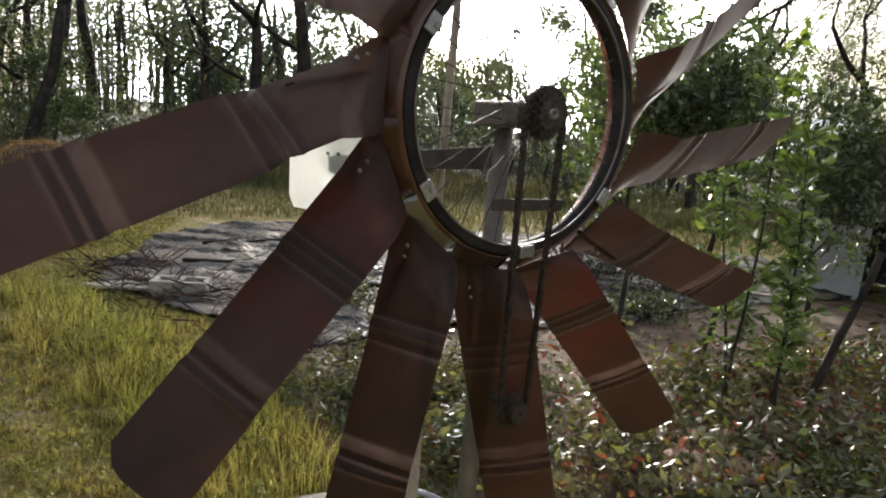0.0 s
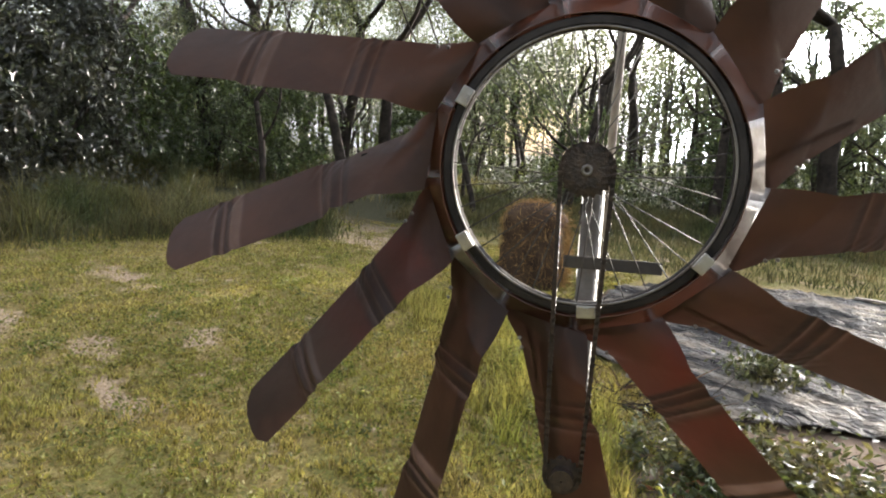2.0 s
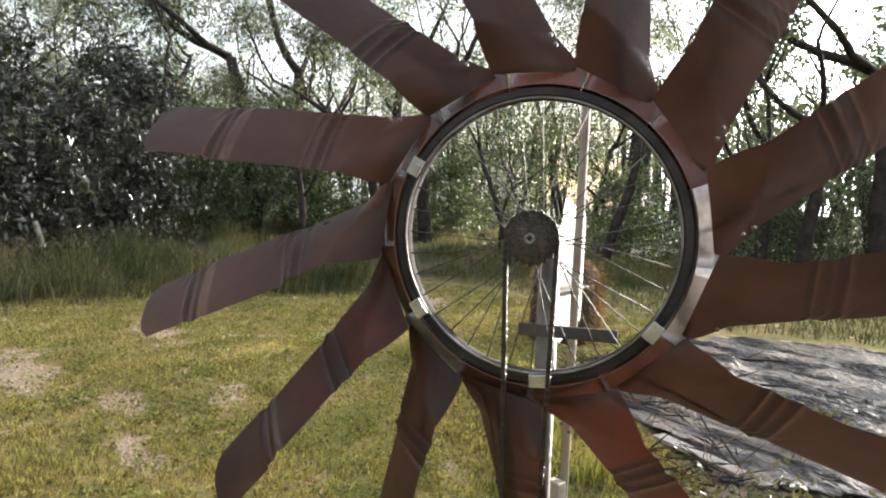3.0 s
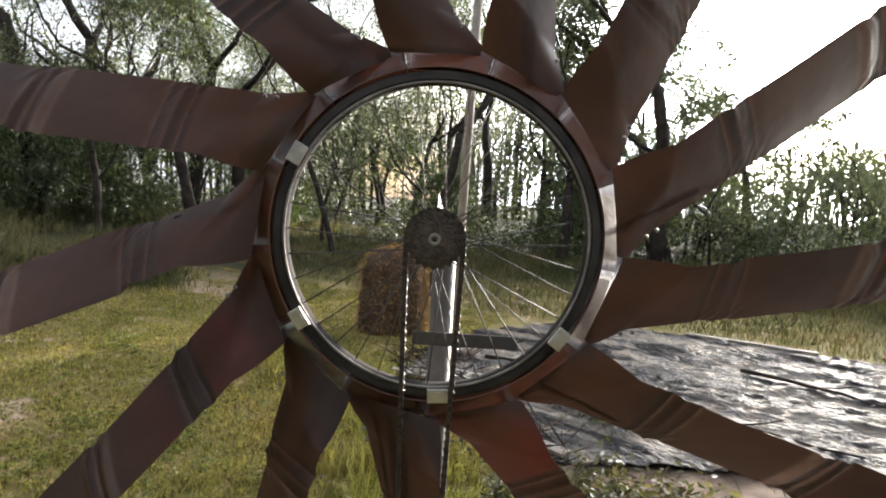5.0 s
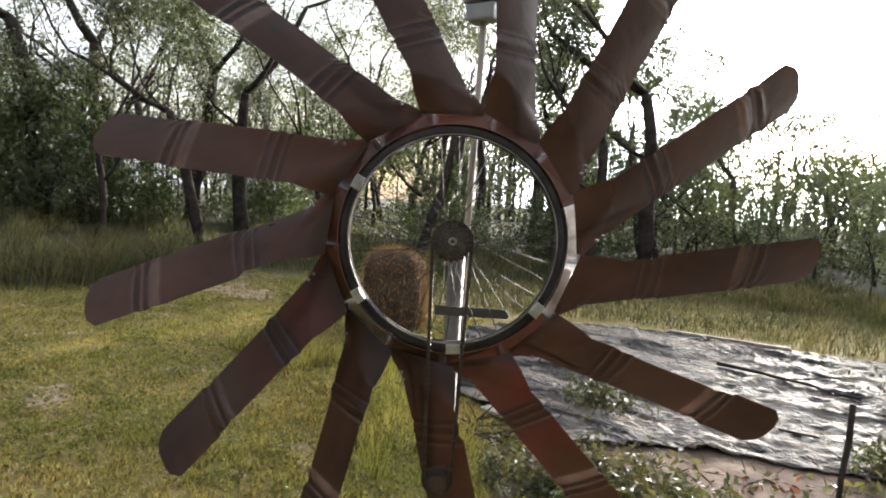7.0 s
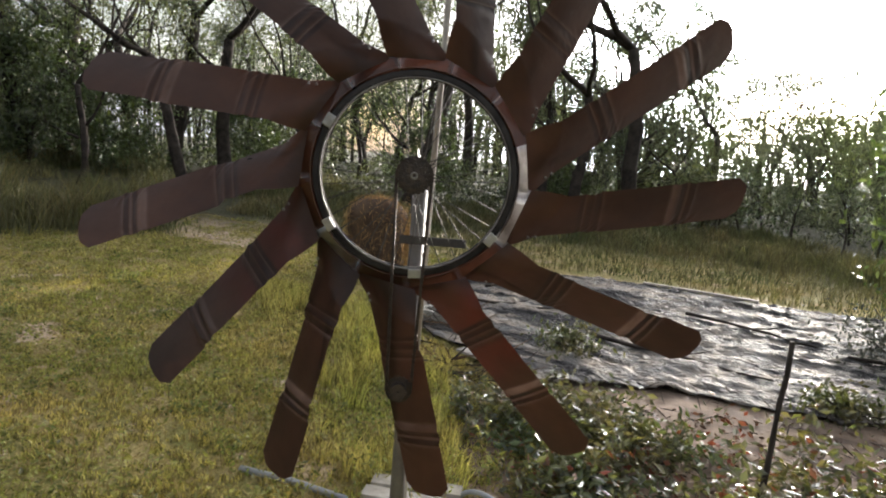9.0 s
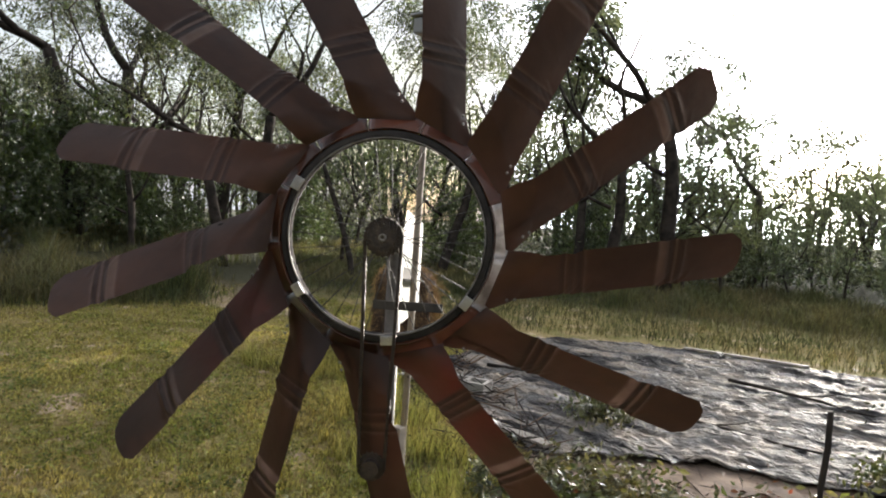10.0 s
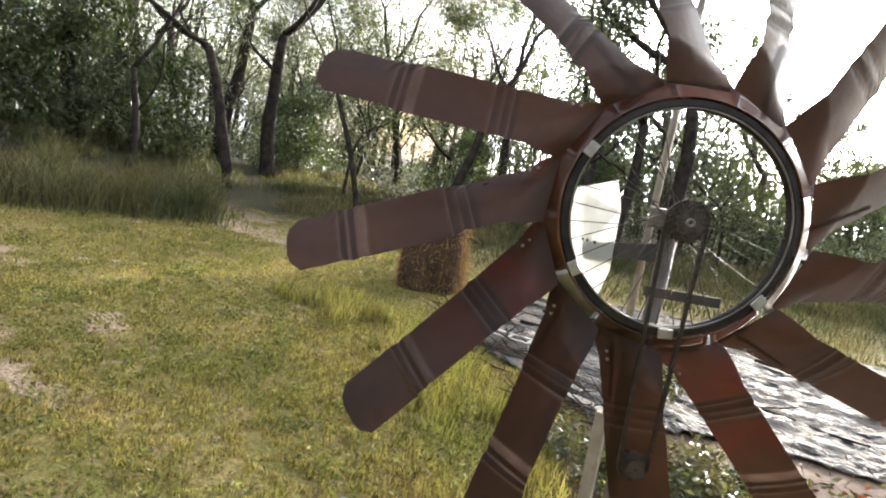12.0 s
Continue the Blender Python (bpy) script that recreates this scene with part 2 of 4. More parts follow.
def ground_material():
    m = mat("ground_soil_and_turf", (0.170, 0.160, 0.045), (0.30, 0.228, 0.095), 2.4, 0.95, 0.0, 0.5, 16.0, 0.15)
    nt = m.node_tree
    N, L = nt.nodes.new, nt.links.new
    b = nt.nodes["Principled BSDF"]
    old = b.inputs["Base Color"].links[0].from_socket
    tc, noi, ramp, mix = N("ShaderNodeTexCoord"), N("ShaderNodeTexNoise"), N("ShaderNodeValToRGB"), N("ShaderNodeMix")
    noi.inputs["Scale"].default_value, noi.inputs["Detail"].default_value, noi.inputs["Roughness"].default_value = 2.2, 8, 0.68
    ramp.color_ramp.elements[0].position, ramp.color_ramp.elements[1].position = 0.57, 0.66
    mix.data_type = "RGBA"
    mix.inputs["B"].default_value = (0.46, 0.34, 0.24, 1)
    at, both = N("ShaderNodeAttribute"), N("ShaderNodeMath")
    at.attribute_name = "sand"
    both.operation, both.inputs[1].default_value = "MULTIPLY_ADD", 0.21
    L(tc.outputs["Object"], noi.inputs["Vector"]), L(at.outputs["Fac"], both.inputs[0]), L(noi.outputs["Fac"], both.inputs[2])
    L(both.outputs[0], ramp.inputs[0]), L(ramp.outputs[0], mix.inputs["Factor"])
    fine, mott, over = N("ShaderNodeTexNoise"), N("ShaderNodeMapRange"), N("ShaderNodeHueSaturation")
    fine.inputs["Scale"].default_value, fine.inputs["Detail"].default_value, fine.inputs["Roughness"].default_value = 34.0, 8, 0.8
    mott.inputs["From Min"].default_value, mott.inputs["From Max"].default_value = 0.3, 0.7
    mott.inputs["To Min"].default_value, mott.inputs["To Max"].default_value = 0.25, 1.65
    L(tc.outputs["Object"], fine.inputs["Vector"]), L(fine.outputs["Fac"], mott.inputs["Value"]), L(mott.outputs[0], over.inputs["Value"])
    mat_noise, relief = N("ShaderNodeTexNoise"), N("ShaderNodeBump")
    mat_noise.inputs["Scale"].default_value, mat_noise.inputs["Detail"].default_value, mat_noise.inputs["Roughness"].default_value = 13.0, 6, 0.65
    relief.inputs["Strength"].default_value, relief.inputs["Distance"].default_value = 1.0, 0.05
    L(tc.outputs["Object"], mat_noise.inputs["Vector"]), L(mat_noise.outputs["Fac"], relief.inputs["Height"])
    L(b.inputs["Normal"].links[0].from_socket, relief.inputs["Normal"]), L(relief.outputs[0], b.inputs["Normal"])
    floor, wood = N("ShaderNodeAttribute"), N("ShaderNodeMix")
    floor.attribute_name = "litter"
    wood.data_type = "RGBA"
    wood.inputs["B"].default_value = (0.055, 0.052, 0.028, 1)
    L(floor.outputs["Fac"], wood.inputs["Factor"]), L(mix.outputs["Result"], wood.inputs["A"])
    L(old, mix.inputs["A"]), L(wood.outputs["Result"], over.inputs["Color"]), L(over.outputs[0], b.inputs["Base Color"])
    return m


M_GROUND = ground_material()


def tarp_material():
    """Shiny crinkled sheeting: silvery grey with long black patches and dry dirt."""
    m = mat("silver_black_sheeting", (0.155, 0.146, 0.138), (0.26, 0.215, 0.17), 5.0, 0.6, 0.0, 0.0, 30.0, 0.2)
    nt = m.node_tree
    N, L = nt.nodes.new, nt.links.new
    b = nt.nodes["Principled BSDF"]
    b.inputs["IOR"].default_value = 1.16
    colour = b.inputs["Base Color"].links[0].from_socket
    tc, mp, noi, ramp, mix = N("ShaderNodeTexCoord"), N("ShaderNodeMapping"), N("ShaderNodeTexNoise"), N("ShaderNodeValToRGB"), N("ShaderNodeMix")
    mp.inputs["Scale"].default_value, mp.inputs["Rotation"].default_value = (0.55, 2.0, 1.0), (0, 0, 0.12)
    noi.inputs["Scale"].default_value, noi.inputs["Detail"].default_value = 1.5, 6
    ramp.color_ramp.elements[0].position, ramp.color_ramp.elements[1].position = 0.44, 0.53
    mix.data_type = "RGBA"
    mix.inputs["A"].default_value = (0.030, 0.028, 0.028, 1)
    L(tc.outputs["Object"], mp.inputs[0]), L(mp.outputs[0], noi.inputs["Vector"]), L(noi.outputs["Fac"], ramp.inputs[0])
    L(ramp.outputs[0], mix.inputs["Factor"]), L(colour, mix.inputs["B"]), L(mix.outputs["Result"], b.inputs["Base Color"])
    v, mv, n2, bp, bp2 = N("ShaderNodeTexVoronoi"), N("ShaderNodeMapping"), N("ShaderNodeTexNoise"), N("ShaderNodeBump"), N("ShaderNodeBump")
    v.feature = "DISTANCE_TO_EDGE"
    v.inputs["Scale"].default_value = 6.5
    mv.inputs["Scale"].default_value = (1.2, 2.0, 1.0)
    n2.inputs["Scale"].default_value, n2.inputs["Detail"].default_value = 26.0, 5
    L(tc.outputs["Object"], mv.inputs[0]), L(mv.outputs[0], v.inputs["Vector"]), L(mv.outputs[0], n2.inputs["Vector"])
    bp.inputs["Strength"].default_value, bp.inputs["Distance"].default_value = 1.0, 0.05
    bp2.inputs["Strength"].default_value, bp2.inputs["Distance"].default_value = 0.9, 0.03
    L(v.outputs["Distance"], bp.inputs["Height"]), L(n2.outputs["Fac"], bp2.inputs["Height"]), L(bp.outputs[0], bp2.inputs["Normal"]), L(bp2.outputs[0], b.inputs["Normal"])
    return m


M_TARP = tarp_material()


# ---- builders ----
def mesh_from(name, verts, faces, material, smooth=False):
    me = bpy.data.meshes.new(name)
    me.from_pydata([tuple(v) for v in verts], [], faces)
    for mm in (material if isinstance(material, (list, tuple)) else [material]):
        me.materials.append(mm)
    if smooth:
        me.shade_smooth()
    return me


def part(name, bm, material, parent=None, label="", m=None, smooth=False):
    """Links a bmesh, or a mesh, as one object under a thing or a part."""
    if isinstance(bm, bpy.types.Mesh):
        me = bm
    else:
        me = bpy.data.meshes.new(name)
        bmesh.ops.recalc_face_normals(bm, faces=bm.faces)
        bm.to_mesh(me)
        bm.free()
        for mm in (material if isinstance(material, (list, tuple)) else [material]):
            me.materials.append(mm)
        if smooth:
            me.shade_smooth()
    ob = new(name, me)
    if parent:
        ob.parent = parent
    if m is not None:
        ob.matrix_basis = m
    if label:
        ob["label"] = label
    return ob


def thing(name, m, label, category, group="", kind=""):
    ob = new(name)
    ob.empty_display_size = 0.1
    ob.matrix_basis = m
    return tagged(ob, label, category, group, kind)


def box(bm, size, at=(0, 0, 0), bevel=0.0, m=None):
    made = bmesh.ops.create_cube(bm, size=1.0, matrix=(m or Matrix()) @ Matrix.Translation(at) @ Matrix.Diagonal((*size, 1)))
    if bevel:
        edges = {e for v in made["verts"] for e in v.link_edges}
        bmesh.ops.bevel(bm, geom=list(edges), offset=bevel, segments=2, affect="EDGES", profile=0.6)
    return bm


def tube_data(path, radii, sides=8):
    """Vertices and faces of a tapered tube along a path."""
    verts, faces = [], []
    up = Vector((0.13, 0.31, 1))
    for i, p in enumerate(path):
        a, b = path[max(i - 1, 0)], path[min(i + 1, len(path) - 1)]
        d = (Vector(b) - Vector(a)).normalized()
        s = d.cross(up if abs(d.dot(up.normalized())) < 0.95 else Vector((1, 0, 0))).normalized()
        u = s.cross(d)
        for k in range(sides):
            w = 2 * math.pi * k / sides
            verts.append(Vector(p) + (s * math.cos(w) + u * math.sin(w)) * radii[i])
    for i in range(len(path) - 1):
        for k in range(sides):
            j = (k + 1) % sides
            faces.append((i * sides + k, i * sides + j, (i + 1) * sides + j, (i + 1) * sides + k))
    faces.append(tuple(range(sides - 1, -1, -1)))
    faces.append(tuple(range((len(path) - 1) * sides, len(path) * sides)))
    return verts, faces


def tubes(name, list_of, material, sides=8, fine=0.0):
    """Several tubes in one mesh; those thinner than fine get four sides."""
    verts, faces = [], []
    for path, radii in list_of:
        v, f = tube_data(path, radii, sides if radii[0] > fine else 4)
        n = len(verts)
        verts += v
        faces += [tuple(i + n for i in ff) for ff in f]
    return mesh_from(name, verts, faces, material, True)


def lathe(bm, profile, segments=48, axis="Y"):
    """A closed ring: the profile is (radius, along) points, turned about the axis."""
    rings = []
    for k in range(segments):
        w = 2 * math.pi * k / segments
        rings.append([bm.verts.new((r * math.cos(w), a, r * math.sin(w))) for r, a in profile])
    n = len(profile)
    for k in range(segments):
        p, q = rings[k], rings[(k + 1) % segments]
        for i in range(n):
            j = (i + 1) % n
            bm.faces.new((p[i], p[j], q[j], q[i]))
    return bm


def leaves_mesh(name, places, size, material, rng, slim=0.35, droop=0.4, split=None):
    """Many small folded leaves at the given places; split: a second material for a share of them."""
    n = len(places)
    P = np.array(places, dtype=float)
    th, ph = rng.uniform(0, 2 * np.pi, n), rng.uniform(-1.1, 0.7, n) - droop
    d = np.stack([np.cos(th) * np.cos(ph), np.sin(th) * np.cos(ph), np.sin(ph)], 1)
    s = np.cross(d, rng.normal(size=(n, 3)))
    s /= np.linalg.norm(s, axis=1)[:, None] + 1e-9
    nrm = np.cross(d, s)
    ln = size * rng.uniform(0.6, 1.35, n)[:, None]
    w = ln * slim * 0.5
    V = np.stack([P, P + d * ln * 0.45 + s * w + nrm * w * 0.3, P + d * ln, P + d * ln * 0.45 - s * w + nrm * w * 0.3], 1).reshape(-1, 3)
    F = np.arange(4 * n).reshape(-1, 4)
    me = bpy.data.meshes.new(name)
    me.from_pydata(V.tolist(), [], F.tolist())
    me.materials.append(material)
    if split:
        me.materials.append(split[0])
        me.polygons.foreach_set("material_index", (rng.random(n) < split[1]).astype(np.int32))
    return me


def grass_mesh(name, places, heights, width, material, rng, lean=0.45):
    """Grass blades: each a bent, tapering strip of three faces."""
    n = len(places)
    P = np.array(places, dtype=float)
    th = rng.uniform(0, 2 * np.pi, n)
    side = np.stack([np.cos(th), np.sin(th), np.zeros(n)], 1)
    tb = rng.uniform(0, 2 * np.pi, n)
    bend = np.stack([np.cos(tb), np.sin(tb), np.zeros(n)], 1) * (rng.uniform(0.1, 1.0, n) * lean)[:, None]
    h = np.array(heights)[:, None]
    up = np.array([0, 0, 1.0])
    w = (width * rng.uniform(0.6, 1.3, n))[:, None]
    a, b, c = P, P + h * (0.5 * up + 0.3 * bend), P + h * (0.95 * up - 0.15 * up * np.linalg.norm(bend, axis=1)[:, None] + bend)
    V = np.stack([a - side * w, a + side * w, b + side * w * 0.7, b - side * w * 0.7, c], 1).reshape(-1, 3)
    i = np.arange(n) * 5
    F = [(k, k + 1, k + 2, k + 3) for k in i.tolist()] + [(k + 3, k + 2, k + 4) for k in i.tolist()]
    me = bpy.data.meshes.new(name)
    me.from_pydata(V.tolist(), [], F)
    me.materials.append(material)
    return me


def inside(poly, x, y):
    hit, j = False, len(poly) - 1
    for i in range(len(poly)):
        (xi, yi), (xj, yj) = poly[i], poly[j]
        if (yi > y) != (yj > y) and x < (xj - xi) * (y - yi) / (yj - yi) + xi:
            hit = not hit
        j = i
    return hit


# ---- ground ----
TARP = [(-2.75, 3.7), (-3.15, 5.2), (-2.9, 6.3), (-1.9, 7.2), (1.2, 7.5), (4.2, 7.2), (4.6, 5.4), (2.5, 4.5), (1.2, 3.45), (0.1, 3.2), (-1.0, 2.45)]


def lift(x, y):
    """The height of the ground: almost level, with soft humps."""
    near = min(1.0, math.hypot(x, y) / 8)
    rise = min(1.0, max(0.0, (-x - 9.0) / 6)) * min(1.0, max(0.0, (y + 6) / 6))
    return 0.55 * rise * rise * (3 - 2 * rise) + 0.03 * near * noise.noise((x * 0.35, y * 0.35, 0)) + 0.012 * noise.noise((x * 1.7, y * 1.7, 3))


def build_ground():
    verts, faces = [], []
    xs = sorted({round(v, 3) for v in np.concatenate([np.arange(-16, -9, 0.25), np.arange(-9, 5.0, 0.12), np.arange(5, 12.01, 0.25), [-900, -400, -180, -90, -50, -32, -22, 18, 30, 50, 90, 180, 400, 900]])})
    ys = sorted({round(v, 3) for v in np.concatenate([np.arange(-6, -2, 0.25), np.arange(-2, 6.5, 0.12), np.arange(6.5, 14.01, 0.25), [-900, -400, -180, -90, -40, -20, -10, 18, 24, 34, 50, 90, 180, 400, 900]])})
    for y in ys:
        for x in xs:
            verts.append((x, y, lift(x, y) if max(abs(x), abs(y)) < 40 else 0))
    n = len(xs)
    for j in range(len(ys) - 1):
        for i in range(n - 1):
            faces.append((j * n + i, j * n + i + 1, (j + 1) * n + i + 1, (j + 1) * n + i))
    me = mesh_from("ground", verts, faces, M_GROUND, True)
    me.attributes.new("sand", "FLOAT", "POINT").data.foreach_set("value", [sandy(v[0], v[1]) for v in verts])
    far = lambda x, y: min(1.0, max(0.0, (math.hypot(x, y) + 1.5 * noise.noise((x * 0.3, y * 0.3, 5)) - 9.5) / 2.5))
    me.attributes.new("litter", "FLOAT", "POINT").data.foreach_set("value", [far(v[0], v[1]) for v in verts])
    tagged(new("ground", me), "worn lawn of dry green grass with bare sandy patches", "ground", kind="structure")


build_ground()


def build_tarp():
    step = 0.035
    xs, ys = np.arange(-3.3, 4.8, step), np.arange(2.3, 7.7, step)
    idx, verts, faces = {}, [], []
    ridge = lambda x, y, z: (1 - abs(noise.noise((x, y, z)))) ** 5
    for j, y in enumerate(ys):
        for i, x in enumerate(xs):
            wob = 0.22 * noise.noise((x * 1.3, y * 1.3, 7)) + 0.08 * noise.noise((x * 5, y * 5, 7))
            if inside(TARP, x + wob, y + wob * 0.7):
                q = 0.6 * noise.noise((x * 0.7, y * 0.7, 2))
                z = 0.034 * ridge(x * 0.35 + q, y * 1.3 + x * 0.2 + 1.2 * q, 1) ** 3 + 0.014 * ridge(x * 1.1 + q, y * 3.6 + q, 5)
                z += 0.020 * ridge(x * 5 + 2 * q, y * 6.5 - x * 2, 9) + 0.014 * noise.noise((x * 9, y * 13, 4))
                idx[i, j] = len(verts)
                verts.append((x, y, lift(x, y) + 0.02 + z))
    for (i, j), k in idx.items():
        if (i + 1, j) in idx and (i, j + 1) in idx and (i + 1, j + 1) in idx:
            faces.append((k, idx[i + 1, j], idx[i + 1, j + 1], idx[i, j + 1]))
    me = mesh_from("plastic_sheet", verts, faces, M_TARP, True)
    ob = tagged(new("plastic_sheet", me), "crumpled shiny dark plastic sheeting spread on the ground", "tarpaulin")
    so = ob.modifiers.new("thickness", "SOLIDIFY")
    so.thickness = 0.004


build_tarp()


# ---- windmill ----
HUB_Z, TURN, BLADES, SPIN = 1.45, 34.0, 13, -104.6
RIM_R = 0.23
ROOT_R = RIM_R + 0.053      # where the blades leave the ring
PALE_TABS = (3, 4, 12)           # pale tabs: 12 is bare steel, 3 and 4 paint the sky's reflection
MAST = (-0.03, 0.07)
windmill = thing("windmill", pose(MAST[0], MAST[1], 0), "homemade windmill with brown sheet metal blades on a bicycle wheel", "windmill")
HEAD = pose(-MAST[0], -MAST[1], HUB_Z, 0, 0, TURN)


def sheet(points, thick, bm=None):
    """A thin bent sheet through a grid of points."""
    bm = bm or bmesh.new()
    rows = [[bm.verts.new(p) for p in row] for row in points]
    faces = []
    for a, b in zip(rows, rows[1:]):
        for i in range(len(a) - 1):
            faces.append(bm.faces.new((a[i], a[i + 1], b[i + 1], b[i])))
    bmesh.ops.solidify(bm, geom=faces, thickness=thick)
    return bm


def blade_frame(k):
    th = radians(SPIN + k * 360 / BLADES)
    lean = radians(31)
    flat = lambda a: Vector((math.cos(a), 0, math.sin(a)))
    return th, lean, flat(th) * ROOT_R, flat(th + lean), flat(th + lean + math.pi / 2), Vector((0, -1, 0))


def build_blade(k):
    rng = random.Random(40 + k)
    th, lean, o, e1, e2, front = blade_frame(k)
    L, W = 0.578 * rng.uniform(0.97, 1.03), 0.134 * rng.uniform(0.96, 1.05)
    twist = radians(42 + rng.uniform(-4, 4))
    # two groups of folds across the blade, where the old sheet was ribbed
    stretch, shift = rng.uniform(0.88, 1.12), rng.uniform(-0.02, 0.02)
    folds = [(c - shift) / stretch for c in (0.165, 0.186, 0.208, 0.391, 0.411, 0.430)]
    tilt = [radians(rng.uniform(-5, 5)) for _ in range(3)]
    nx, ny = 130, 6
    rows = []
    bow = rng.uniform(-0.012, 0.018)
    for i in range(nx + 1):
        row = []
        for j in range(ny + 1):
            v = (j / ny - 0.5) * W
            s0 = v * math.tan(lean) * 0.9
            cut = max(0.0, abs(v) - (W / 2 - 0.028)) * 0.95      # clipped tip corners
            s = s0 + (L - cut - s0) * i / nx
            p = twist * min(1.0, 0.18 + max(0.0, s - s0) / 0.10)
            for limit, turn in ((0.0, tilt[0]), (folds[1], tilt[1] - tilt[0]), (folds[4], tilt[2] - tilt[1])):
                p += turn * min(1.0, max(0.0, (s - limit) / 0.03))
            w = e2 * math.cos(p) + front * math.sin(p)
            nr = front * math.cos(p) - e2 * math.sin(p)
            h = bow * (s / L) ** 2 + sum((0.0036 if q % 2 else -0.0028) * math.exp(-((s - c) / 0.0055) ** 2) for q, c in enumerate(folds))
            h += 0.0016 * noise.noise((s * 9 + k, v * 14, k)) - 0.9 * v * v
            row.append(o + e1 * s + w * (v + W * 0.12) + nr * h)
        rows.append(row)
    bm = sheet(rows, 0.0016)
    layer = bm.loops.layers.uv.new("along")
    for f in bm.faces:
        for lp in f.loops:
            lp[layer].uv = ((lp.vert.co - o).dot(e1) * stretch + shift, (lp.vert.co - o).dot(e2))
    labels = {k: "brown blade with a red painted patch" for k in (1, 11)}
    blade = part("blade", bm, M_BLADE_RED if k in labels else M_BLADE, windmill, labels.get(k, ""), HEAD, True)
    blade.data.set_sharp_from_angle(angle=radians(35))
    # folded tab that joins the blade to the rim
    grid = []
    half = math.pi / BLADES
    for i in range(5):
        f = i / 4
        row = []
        for g in range(9):
            u = g / 4 - 1
            a = th + u * half
            r = RIM_R + 0.013 + (ROOT_R - RIM_R - 0.007 + 0.004 * u * u) * f
            y = -0.013 + 0.034 * f + 0.012 * f * u + 0.0025 * noise.noise((k * 3.1 + u, f * 2, 4)) * f
            row.append(Vector((r * math.cos(a), y, r * math.sin(a))))
        grid.append(row)
    part("tab", sheet(grid, 0.0015), M_ZINC if k in PALE_TABS else M_DRUM, blade, "folded tab of bare steel and painted sky reflection" if k in PALE_TABS else "", None, True)
    # strap brace behind the blade
    a, b = o - e1 * 0.01 + Vector((0, 0.02, 0)), o + e1 * 0.14 + Vector((0, 0.03, 0)) - e2 * 0.02
    if k % 2 == 0:
        part("strut", tubes("strut", [([a, b], [0.005, 0.005])], M_RIM, 6), None, blade)
    bolts = bmesh.new()
    for q in (0.012, 0.03):
        c = o + e1 * (q + 0.01) - e2 * 0.03 + front * 0.012
        bmesh.ops.create_icosphere(bolts, subdivisions=1, radius=0.004, matrix=Matrix.Translation(c))
    part("bolt", bolts, M_STEEL, blade)


def build_wheel():
    rim = lathe(bmesh.new(), [(RIM_R, -0.012), (RIM_R + 0.004, -0.015), (RIM_R + 0.018, -0.014), (RIM_R + 0.020, -0.008), (RIM_R + 0.012, 0.0), (RIM_R + 0.020, 0.008), (RIM_R + 0.018, 0.014), (RIM_R + 0.004, 0.015), (RIM_R, 0.012)], 96)
    rim = part("rim", rim, M_RIM, windmill, "black bicycle wheel rim", HEAD, True)
    collar = lathe(bmesh.new(), [(RIM_R + 0.006, -0.017), (RIM_R + 0.015, -0.013), (RIM_R + 0.015, -0.010), (RIM_R + 0.006, -0.014)], 78)
    part("collar", collar, M_RIM, rim, "dark sheet collar on the rim")
    bead = lathe(bmesh.new(), [(RIM_R - 0.0005, -0.0175), (RIM_R + 0.0028, -0.0178), (RIM_R + 0.0028, -0.0145), (RIM_R - 0.0005, -0.0145)], 96)
    part("bead", bead, M_STEEL, rim, "dull bare edge of the rim", None, True)
    drum = lathe(bmesh.new(), [(RIM_R + 0.023, -0.016), (RIM_R + 0.034, 0.058), (RIM_R + 0.0355, 0.058), (RIM_R + 0.0245, -0.016)], 78)
    part("drum", drum, M_DRUM, rim, "glossy brown sheet band round the rim", None, True)
    for w in (-36, -86, -146, 152):
        c = Vector((math.cos(radians(w)), 0, math.sin(radians(w))))
        m = Matrix.Translation(c * (RIM_R + 0.012) + Vector((0, -0.024, 0))) @ Matrix.Rotation(-radians(w), 4, "Y")
        clip = box(bmesh.new(), (0.022, 0.006, 0.032), (0, 0, 0), 0.002, m)
        box(clip, (0.006, 0.004, 0.010), (-0.004, -0.004, 0), 0, m)
        part("clip", clip, M_ZINC, rim, "bright metal clip")
    hub = bmesh.new()
    lathe(hub, [(0.004, -0.075), (0.009, -0.075), (0.010, -0.05), (0.017, -0.045), (0.018, -0.032), (0.014, -0.03), (0.014, 0.03), (0.018, 0.032), (0.017, 0.045), (0.006, 0.06), (0.004, 0.06)], 24)
    hub = part("hub", hub, M_STEEL, windmill, "", HEAD, True)
    lines = []
    for k in range(36):
        a = 2 * math.pi * k / 36
        side = -0.03 if k % 2 else 0.03
        off = (0.5 if (k // 2) % 2 else -0.5)
        lines.append(([Vector((0.018 * math.cos(a + off * 2), side, 0.018 * math.sin(a + off * 2))), Vector((RIM_R * math.cos(a), 0, RIM_R * math.sin(a)))], [0.0011, 0.0011]))
    for path, radii in lines:
        part("spoke", tubes("spoke", [(path, radii)], M_SPOKE, 5), None, windmill, "", HEAD)
    for i, (r, y) in enumerate(((0.044, -0.050), (0.039, -0.056), (0.034, -0.062), (0.028, -0.068))):
        part("sprocket", sprocket(r, y, int(r * 520)), M_CHAIN, hub, "dark greasy chain sprocket" if i == 0 else "")
    return hub


